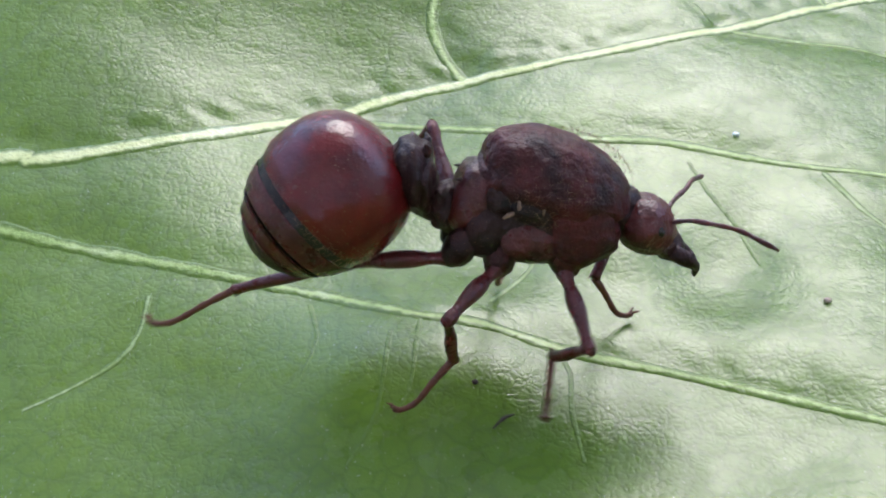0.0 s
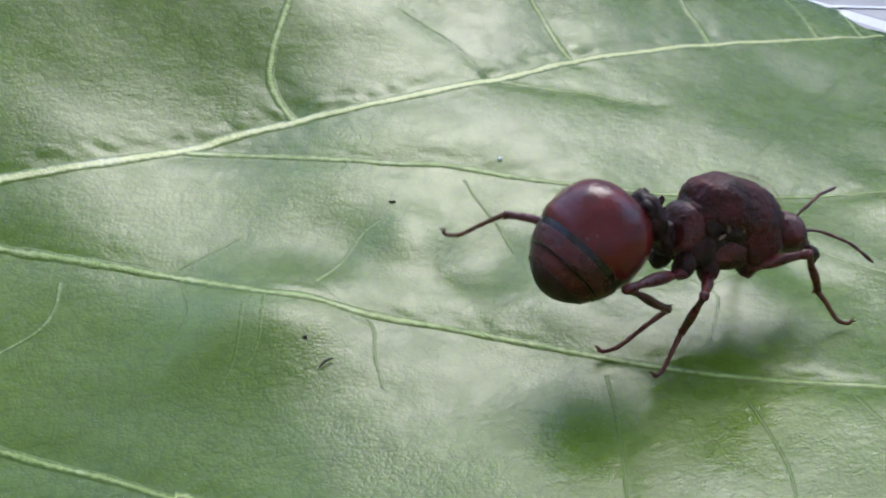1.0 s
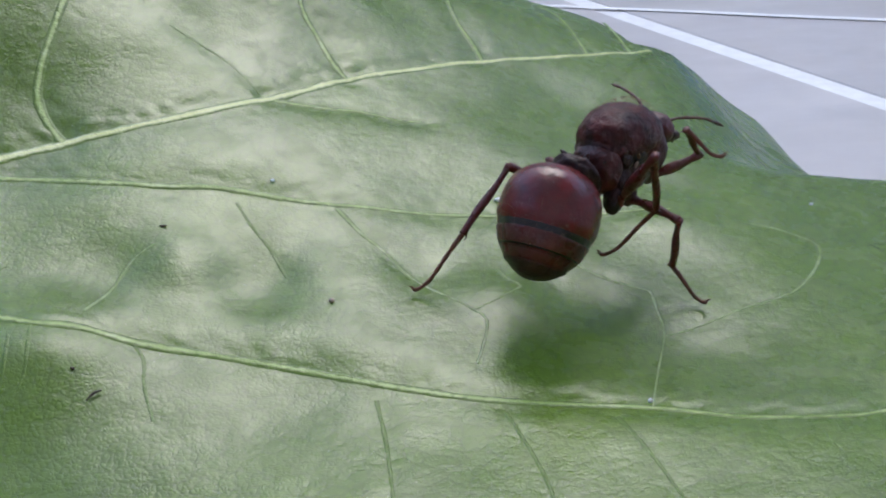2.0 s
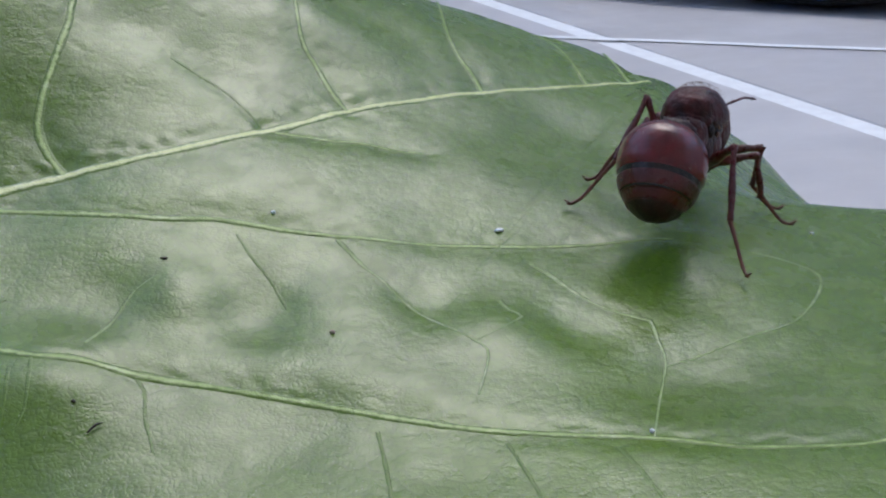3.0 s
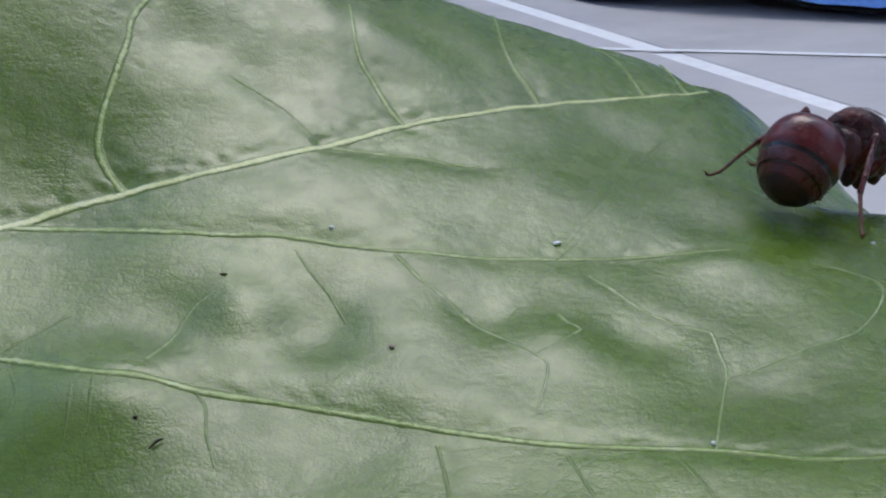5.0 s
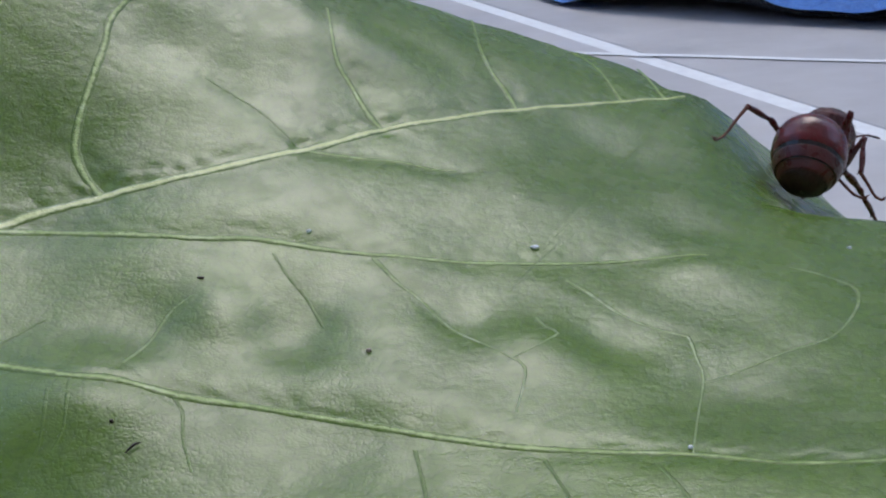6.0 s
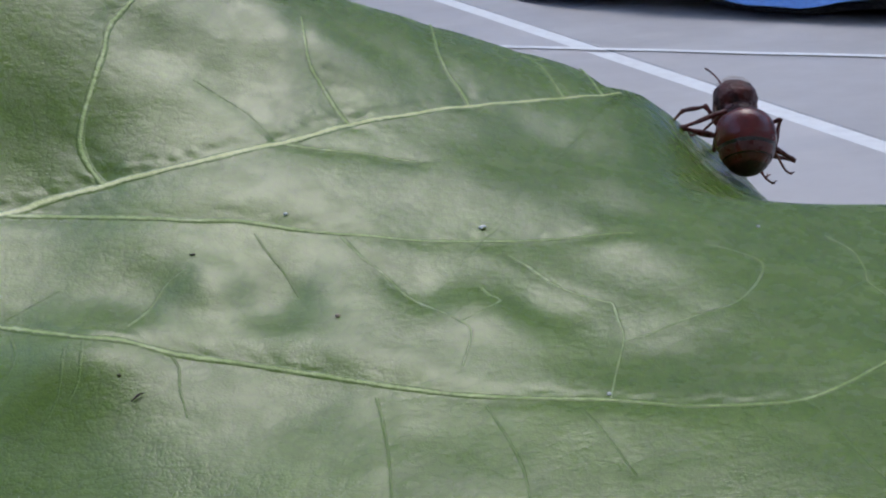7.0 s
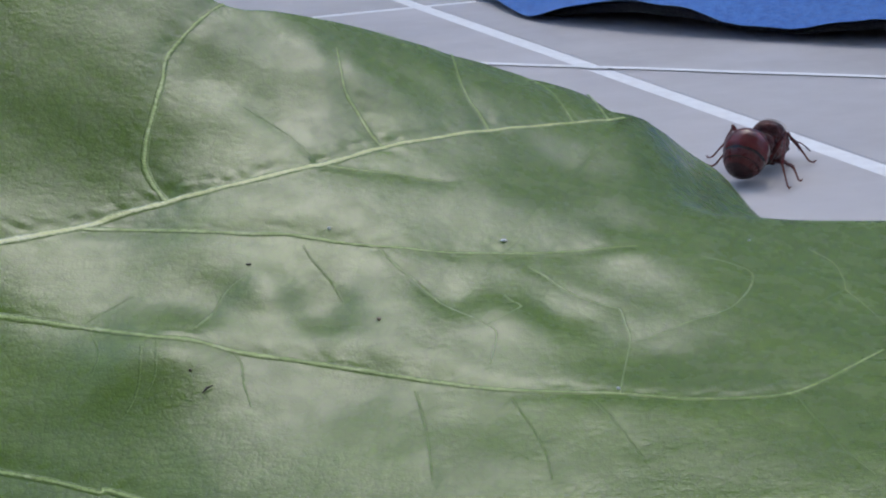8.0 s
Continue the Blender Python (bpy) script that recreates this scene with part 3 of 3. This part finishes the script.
def down(ant):
    """Short golden-brown hairs over the hind body and the back shield."""
    rng = random.Random(5)
    verts, faces = [], []
    for centre, radii, count, size in ((GASTER_AT, (0.520, 0.500, 0.520), 5200, 0.026), (Vector((0.74, 0, 1.11)), (0.53, 0.395, 0.37), 5000, 0.026), (Vector((1.39, 0, 0.87)), (0.21, 0.25, 0.20), 900, 0.020)):
        for _ in range(count):
            z, g = rng.uniform(-0.75, 1), rng.uniform(0, 2 * math.pi)
            q = math.sqrt(1 - z * z)
            d = Vector((q * math.cos(g), q * math.sin(g), z))
            base = centre + Vector([u * w for u, w in zip(d, radii)]) * 0.985
            way = (d + Vector((rng.uniform(-0.9, 0.1), rng.uniform(-0.5, 0.5), rng.uniform(-0.5, 0.3)))).normalized()
            side = way.cross(Vector((0.3, 0.2, 1))).normalized() * 0.0013
            n = len(verts)
            verts += [tuple((base - side) * AU), tuple((base + side) * AU), tuple((base + way * size * rng.uniform(0.6, 1.4)) * AU)]
            faces.append((n, n + 1, n + 2))
    tagged(part("hair", mesh_of("hair", verts, faces, HAIR), ant, "fine golden-brown body hair"), kind="stuff")


def build_ant():
    ant = tagged(new("ant"), "large dark red-brown leafcutter queen ant walking across the leaf", "ant")
    gaster_piece("gaster", -0.550, 0.125, RED, ant, 0.020, "glossy dark red hind body", front=True)
    gaster_piece("gaster_band", 0.095, 0.215, BAND, ant, -0.004, "black shiny ring")
    gaster_piece("second_segment", 0.190, 0.345, RED2, ant, 0.004)
    gaster_piece("gaster_seam", 0.325, 0.385, BAND, ant, -0.016, "thin black seam")
    gaster_piece("third_segment", 0.365, 0.490, RED2, ant, -0.010)
    gaster_piece("gaster_tip", 0.475, 0.625, DARK, ant, -0.014, "dark tip of the hind body", end=True)
    down(ant)
    # waist: a broad knobbed disc against the hind body and a narrow node
    blob("postpetiole", (-0.18, 0, 1.10), (0.15, 0.27, 0.26), DARK, ant, -16, rough=0.16)
    blob("petiole", (0.06, 0, 0.90), (0.14, 0.14, 0.17), DARK, ant, -10, rough=0.18)
    limb("waist_stalk", [(-0.25, 0, 0.98), (0.0, 0, 0.86), (0.22, 0, 0.88)], [0.10, 0.085, 0.10], DARK, ant)
    for sy in (-1, 1):
        limb("waist_spine", [(-0.12, 0.12 * sy, 1.27), (-0.11, 0.14 * sy, 1.31), (-0.13, 0.16 * sy, 1.34)], [0.04, 0.026, 0.006], DARK, ant)
        limb("thorax_spine", [(0.24, 0.16 * sy, 1.09), (0.16, 0.17 * sy, 1.13), (0.08, 0.18 * sy, 1.13)], [0.04, 0.024, 0.004], DARK, ant)

    # thorax: one high dome, steep behind, over boxy plates and a low dark rear
    def hump(x, y, z):
        lift = max(0.0, z)
        q = math.copysign(abs(y) ** 0.82, y)
        return (math.copysign(abs(x) ** 0.88, x) * (1 + 0.06 * lift) - 0.10 * lift, q * (1 - 0.08 * lift), z * (0.97 if z > 0 else 0.7) * (1 + 0.05 * max(0.0, -x)))

    def boxy(x, y, z):
        return tuple(math.copysign(abs(q) ** 0.72, q) for q in (x, y, z))

    def furrowed(x, y, z):
        lift = max(0.0, z)
        return (x, y * (1 - 0.08 * lift), z * (1 - 0.10 * math.exp(-((x + 0.1) / 0.16) ** 2)))

    blob("thorax_shield", (0.74, 0, 1.10), (0.52, 0.385, 0.36), BROWN, ant, 14, hump, 0.05, "humped velvety red-brown back shield", 48, 64)
    blob("rear_shield", (0.36, 0, 1.14), (0.16, 0.30, 0.18), BROWN, ant, -22, furrowed, 0.09)
    blob("rear_thorax", (0.25, 0, 0.98), (0.18, 0.27, 0.26), HEAD, ant, 12, boxy, 0.07)
    blob("thorax_core", (0.64, 0, 0.92), (0.50, 0.31, 0.32), DARK, ant, 4, boxy, 0.06)
    blob("neck", (1.18, 0, 0.96), (0.15, 0.19, 0.19), DARK, ant, 30, rough=0.08)
    for sy in (-1, 1):
        blob("side_plate", (0.60, 0.175 * sy, 0.79), (0.23, 0.155, 0.17), HEAD, ant, 8, boxy, 0.08)
        blob("side_plate", (0.32, 0.165 * sy, 0.82), (0.16, 0.14, 0.19), DARK, ant, 22, boxy, 0.10)
        blob("side_plate", (0.92, 0.185 * sy, 0.90), (0.24, 0.17, 0.27), BROWN, ant, -24, boxy, 0.07)
        blob("side_plate", (0.60, 0.25 * sy, 1.01), (0.17, 0.10, 0.12), DARK, ant, 18, boxy, 0.14)
        blob("side_plate", (0.40, 0.235 * sy, 1.04), (0.11, 0.08, 0.10), DARK, ant, 0, boxy, 0.16)
        for k, (x, z) in enumerate(((0.55, 1.14), (0.66, 1.03), (0.44, 0.97), (0.61, 1.10), (0.50, 1.04))):
            blob("wing_scar", (x, 0.345 * sy, z), (0.046 - 0.004 * k, 0.020, 0.013), SCAR, ant, 35 + 57 * k, rough=0.6, label="pale torn wing stub", rings=10, turns=14)

    # head: two rounded lobes behind, narrowing to the jaws
    def lobes(x, y, z):
        cleft = 0.16 * max(0.0, -x) * max(0.0, 1 - abs(y) * 2.4)
        return (x + cleft, y * (1 - 0.24 * max(0.0, x)), z * (1 - 0.22 * max(0.0, x)))

    blob("head", (1.38, 0, 0.88), (0.235, 0.255, 0.20), HEAD, ant, 38, lobes, 0.04, "red-brown heart-shaped head", 32, 44)
    blob("face_plate", (1.53, 0, 0.77), (0.13, 0.14, 0.105), DARK, ant, 40, rough=0.08)
    for sy in (-1, 1):
        blob("eye", (1.43, 0.21 * sy, 0.90), (0.045, 0.030, 0.045), BAND, ant, rings=12, turns=16, label="small black compound eye")
        limb("jaw", [(1.56, 0.10 * sy, 0.74), (1.67, 0.11 * sy, 0.69), (1.74, 0.05 * sy, 0.63), (1.74, 0.01 * sy, 0.56)], [0.06, 0.055, 0.035, 0.012], DARK, ant, "dark curved jaw")
    # feelers: a long first joint and a beaded whip, moved as one piece each
    for key, sy in (("near_feeler", -1), ("far_feeler", 1)):
        me = limb("antenna", [(0, 0, 0), (0.16, 0, 0.05), (0.32, 0, 0.06), (0.48, 0.03, 0.05), (0.62, 0.05, 0.01), (0.76, 0.08, -0.04)], [0.014, 0.018, 0.014, 0.016, 0.020, 0.014, 0.017, 0.014, 0.018, 0.015, 0.019, 0.018, 0.008], HEAD, None)
        LEGS[key] = part("antenna", me, ant)
    for kind in HIPS:
        meshes = build_leg_meshes(kind)
        for sy, side in ((-1, "right"), (1, "left")):
            hx, hy, hz = HIPS[kind]
            blob("hip", (hx, (hy - 0.02) * sy, hz + 0.07), (0.11, 0.105, 0.16), DARK if kind == "hind" else BROWN, ant, {"front": -25, "middle": 0, "hind": 30}[kind], rough=0.08, rings=16, turns=24)
            thigh = part("leg", meshes[0], ant, "dark red jointed leg")
            shin = part("tibia", meshes[1], thigh)
            foot = part("tarsus", meshes[2], thigh, "amber foot with claws")
            LEGS[kind, side] = (thigh, shin, foot)
    LEGS["ant"] = ant


# ---- how the ant walks: seconds, x, y, clearance, heading, pitch, roll (centimetres, degrees) ----
COURSE = [
    (0, -3.47, -5.63, 2.23, 14, -9, 0),
    (0.5, -2.14, -5.42, 1.96, 27, -11, 0),
    (1, -0.29, -5.3, 1.83, 32, -7, 0),
    (1.5, 0.94, -4.53, 1.96, 40, 8, 0),
    (2, 1.3, -3.73, 2.11, 55, 13, 0),
    (3.5, 2.58, -0.87, 2.11, 70, 1, 0),
    (4, 2.52, -0.81, 2.1, 70, 0, 0),
    (4.5, 3.07, -0.88, 1.99, 48, -9, 0),
    (6, 3.97, 1.84, 1.39, 70, -9, 0),
    (6.5, 4.7, 4.11, 0.81, 77, 0, 0),
    (7, 4.36, 4.29, 1.12, 89, 8, 0),
    (7.5, 4.94, 8.39, 0.21, 73, -9, 0),
    (8, 5.65, 9.63, -0.28, 60, -5, 0),
]


def eased(t, rows, col):
    """Smooth through the rows without overshoot."""
    ts = np.array([r[0] for r in rows])
    vs = np.array([r[col] for r in rows], float)
    k = int(np.clip(np.searchsorted(ts, t, side="right") - 1, 0, len(ts) - 2))
    slope = np.diff(vs) / np.diff(ts)
    tan = np.zeros(len(ts))
    for i in range(1, len(ts) - 1):
        if slope[i - 1] * slope[i] > 0:
            tan[i] = 2 * slope[i - 1] * slope[i] / (slope[i - 1] + slope[i])
    tan[0], tan[-1] = slope[0], slope[-1]
    h = ts[k + 1] - ts[k]
    u = (t - ts[k]) / h
    return ((2 * u**3 - 3 * u**2 + 1) * vs[k] + (u**3 - 2 * u**2 + u) * h * tan[k] + (3 * u**2 - 2 * u**3) * vs[k + 1] + (u**3 - u**2) * h * tan[k + 1])


def ground(x, y):
    return float(relief(x, y)[0]) + 0.015 if inside_leaf(x, y) else 0.01


def inside_leaf(x, y):
    ring, hit = OUTLINE, False
    for (ax, ay), (bx, by) in zip(ring, ring[1:] + ring[:1]):
        if (ay > y) != (by > y) and x < (bx - ax) * (y - ay) / (by - ay) + ax:
            hit = not hit
    return hit


def body_pose(t):
    x, y, up, yaw, pitch, roll = (float(eased(t, COURSE, c)) for c in range(1, 7))
    return Matrix.Translation((x * CM, y * CM, up * CM)) @ Matrix.Rotation(radians(yaw), 4, "Z") @ Matrix.Rotation(radians(-pitch), 4, "Y") @ Matrix.Rotation(radians(roll), 4, "X")


def aim(origin, to, bend):
    """A pose at origin whose z runs to the point, with y towards bend."""
    z = (to - origin).normalized()
    x = bend.cross(z)
    x = x.normalized() if x.length > 1e-6 else Vector((1, 0, 0))
    y = z.cross(x)
    return Matrix(((x.x, y.x, z.x, origin.x), (x.y, y.y, z.y, origin.y), (x.z, y.z, z.z, origin.z), (0, 0, 0, 1)))


STRIDE, DUTY = 1.15, 0.62
BEAT = {("front", "left"): 0.05, ("middle", "right"): 0.0, ("hind", "left"): 0.02, ("front", "right"): 0.52, ("middle", "left"): 0.5, ("hind", "right"): 0.55}
BEAT_START = 0.10
STEPS = [round(0.1 * k, 1) for k in range(81)]
# feet seen at rest: seconds, leg, side, place
SEEN = [
    (0, "hind", "right", -5.45, -5.58, 0),
    (0, "middle", "right", -3.54, -6.02, 0),
    (0, "front", "right", -2.72, -5.89, 0),
    (0, "front", "left", -2.39, -4.89, 0),
    (0, "hind", "left", -4.4, -4.22, 0),
    (0, "middle", "left", -3.21, -4.79, 0),
    (0.5, "hind", "left", -3.75, -4.54, 0),
    (0.5, "hind", "right", -3.39, -5.92, 0),
    (0.5, "middle", "right", -1.68, -6.02, 0),
    (0.5, "front", "right", -0.39, -5.4, 0),
    (1, "hind", "left", -2.28, -4.17, 0),
    (1, "hind", "right", -0.68, -5.52, 0),
    (1, "middle", "right", -0.23, -5.79, 0),
    (1, "front", "right", 1.31, -4.82, 0),
    (1.5, "hind", "left", -0.88, -4.48, 0),
    (1.5, "hind", "right", 0.7, -5.01, 0),
    (1.5, "front", "right", 2.28, -3.62, 0),
    (1.5, "middle", "right", 1.36, -4.54, 0.32),
    (0.5, "front", "left", -1.48, -5.27, 0.36),
    (2, "hind", "left", -0.33, -4.18, 0),
    (2, "middle", "right", 2.25, -3.92, 0),
    (2, "hind", "right", 1.4, -3.73, 0.3),
    (2, "front", "right", 2.42, -3.58, 1.24),
    (3.5, "hind", "left", 1.52, -1.09, 0),
    (3.5, "middle", "left", 1.34, -1, 0),
    (3.5, "hind", "right", 3.2, -1.07, 0),
    (3.5, "middle", "right", 3.74, -1.02, 0.34),
    (3.5, "front", "right", 3.34, -0.94, 0.28),
    (4, "hind", "left", 1.54, -1.12, 0),
    (4, "middle", "left", 1.33, -1.01, 0),
    (4, "hind", "right", 3.23, -1.07, 0),
    (4, "middle", "right", 3.72, -0.97, 0.3),
    (4, "front", "right", 3.35, -0.89, 0.26),
    (4.5, "hind", "left", 1.86, -0.75, 0),
    (4.5, "hind", "right", 3.17, -0.68, 0),
    (4.5, "middle", "right", 3.44, -0.87, 0.25),
    (4.5, "front", "right", 3.86, -0.95, 0.36),
    (6, "hind", "left", 2.67, 1.21, -0.68),
    (6, "middle", "left", 3.88, 2.2, 0),
    (6, "hind", "right", 4.53, 1.78, 0.41),
    (6, "middle", "right", 4.73, 1.73, 0.47),
    (6.5, "hind", "left", 3.51, 3.46, -0.68),
    (6.5, "middle", "left", 3.36, 3.56, -0.56),
    (6.5, "hind", "right", 5.36, 4, 0.71),
    (6.5, "middle", "right", 5.52, 3.96, 0.76),
    (7, "hind", "left", 3.67, 4.38, -0.56),
    (7, "middle", "left", 3.23, 4.59, 1.74),
    (7, "hind", "right", 4.84, 4.16, 0.3),
    (7, "middle", "right", 5.1, 4.16, 0.74),
    (7.5, "hind", "left", 3.8, 8.71, 0.95),
    (7.5, "middle", "left", 3.72, 8.75, 1.05),
    (7.5, "hind", "right", 5.27, 8.2, 0),
    (7.5, "middle", "right", 5.67, 8.14, 0),
    (8, "hind", "left", 4.88, 10.98, 0),
    (8, "middle", "right", 6.35, 8.42, 0),
]


def foot_places():
    """Where each foot stands at each step: it holds its place on the ground, then swings on to the next one."""
    fine = np.arange(-0.6, 8.61, 0.02)
    pos = [body_pose(min(max(t, 0.0), 8.0)) for t in fine.tolist()]
    for k, t in enumerate(fine.tolist()):
        if t < 0 or t > 8:
            v = (body_pose(0.1).translation - body_pose(0.0).translation) * 10 if t < 0 else (body_pose(8.0).translation - body_pose(7.9).translation) * 10
            pos[k] = Matrix.Translation(v * (t if t < 0 else t - 8)) @ pos[k]
    beat = [0.0]
    for a, b in zip(pos[:-1], pos[1:]):
        turn = abs(a.to_quaternion().rotation_difference(b.to_quaternion()).angle)
        turn = min(turn, 2 * math.pi - turn)
        beat.append(beat[-1] + ((b.translation - a.translation).length / CM + turn * 0.9) / STRIDE)
    beat = np.array(beat)
    beat = beat - np.interp(0, fine, beat) + BEAT_START
    out = {}
    for (kind, side), off in BEAT.items():
        sx, sy = STAND[kind]
        sy = sy if side == "left" else -sy
        ph = beat + off

        def hold(n):
            k = int(np.argmin(np.abs(ph - (n + DUTY / 2))))
            m = pos[k]
            yaw = m.to_euler().z
            spot = m.translation + Matrix.Rotation(yaw, 3, "Z") @ Vector((sx * AU, sy * AU, 0))
            return np.array([spot.x / CM, spot.y / CM])

        track = []
        for t in STEPS:
            p = float(np.interp(t, fine, ph))
            n = math.floor(p)
            u = p - n
            a = hold(n)
            lift = 0.0
            if u > DUTY:
                q = (u - DUTY) / (1 - DUTY)
                b = hold(n + 1)
                a = a + (b - a) * (q * q * (3 - 2 * q))
                lift = 0.34 * math.sin(math.pi * q)
            track.append([a[0], a[1], lift])
        marks = [(t, x, y, z) for t, kd, sd, x, y, z in SEEN if kd == kind and sd == side]
        for t, x, y, z in marks:
            k0 = round(t * 10)
            dx, dy, dz = x - track[k0][0], y - track[k0][1], z - track[k0][2]
            for k, w in ((k0 - 2, 0.3), (k0 - 1, 0.72), (k0, 1.0), (k0 + 1, 0.72), (k0 + 2, 0.3)):
                if 0 <= k < len(track) and not any(round(m[0] * 10) == k and k != k0 for m in marks):
                    track[k] = [track[k][0] + dx * w, track[k][1] + dy * w, max(0.0, track[k][2] + dz * w)]
        out[kind, side] = track
    return out


def motions():
    ant = LEGS["ant"]
    walk(ant, [(t, body_pose(t)) for t in STEPS])
    feet = foot_places()
    rows = {key: ([], [], []) for key in feet}
    for k, t in enumerate(STEPS):
        inv = body_pose(t).inverted()
        for (kind, side), track in feet.items():
            hx, hy, hz = HIPS[kind]
            sg = 1 if side == "left" else -1
            hip = Vector((hx, hy * sg, hz)) * AU
            fx, fy, lift = track[k]
            level = ground(fx, fy)
            foot = inv @ Vector((fx * CM, fy * CM, (level + lift) * CM))
            out = foot - hip
            flat = Vector((out.x, out.y, 0)).normalized()
            f, s, e = THIGH[kind] * AU, SHANK[kind] * AU, TOE[kind] * AU
            lean = 0.62 if kind != "hind" else 0.75
            ankle = foot + (Vector((0, 0, 1)) * math.sqrt(1 - lean**2) - flat * lean) * e
            reach = ankle - hip
            far = min(max(reach.length, abs(f - s) * 1.02 + 1e-5), (f + s) * 0.995)
            ankle = hip + reach.normalized() * far
            toe_way = (foot - ankle).normalized()
            bend = math.acos(min(1, max(-1, (f * f + far * far - s * s) / (2 * f * far))))
            axis = reach.normalized()
            up = Vector((0, 0, 1.4 if kind == "hind" else 0.75)) + flat * 0.35 + Vector(({"front": 0.55, "middle": 0.1, "hind": -0.25}[kind], 0.7 * sg, 0))
            up = (up - axis * up.dot(axis)).normalized()
            knee = hip + (axis * math.cos(bend) + up * math.sin(bend)) * f
            thigh = aim(hip, knee, up)
            shin = aim(knee, ankle, up)
            toes = aim(ankle, ankle + toe_way, flat + Vector((0, 0, 0.2)))
            for lst, m in zip(rows[kind, side], (thigh, thigh.inverted() @ shin, thigh.inverted() @ toes)):
                lst.append((t, m))
    for key, lists in rows.items():
        for ob, lst in zip(LEGS[key], lists):
            walk(ob, lst)
    for key, sy, shift in (("near_feeler", -1, 0.0), ("far_feeler", 1, 1.7)):
        lst = []
        for t in STEPS:
            sweep = 34 + 22 * math.sin(t * 9.5 + shift)
            nod = 8 + 24 * math.sin(t * 7.3 + shift * 2.1)
            lst.append((t, Matrix.Translation(Vector((1.50, 0.09 * sy, 0.93)) * AU) @ Matrix.Rotation(radians(sy * sweep), 4, "Z") @ Matrix.Rotation(radians(nod - 10), 4, "Y")))
        walk(LEGS[key], lst)


build_floor()
build_seam()
build_unseen_terrace()
build_leaf()
build_crumbs()
build_towel()
build_ant()
motions()
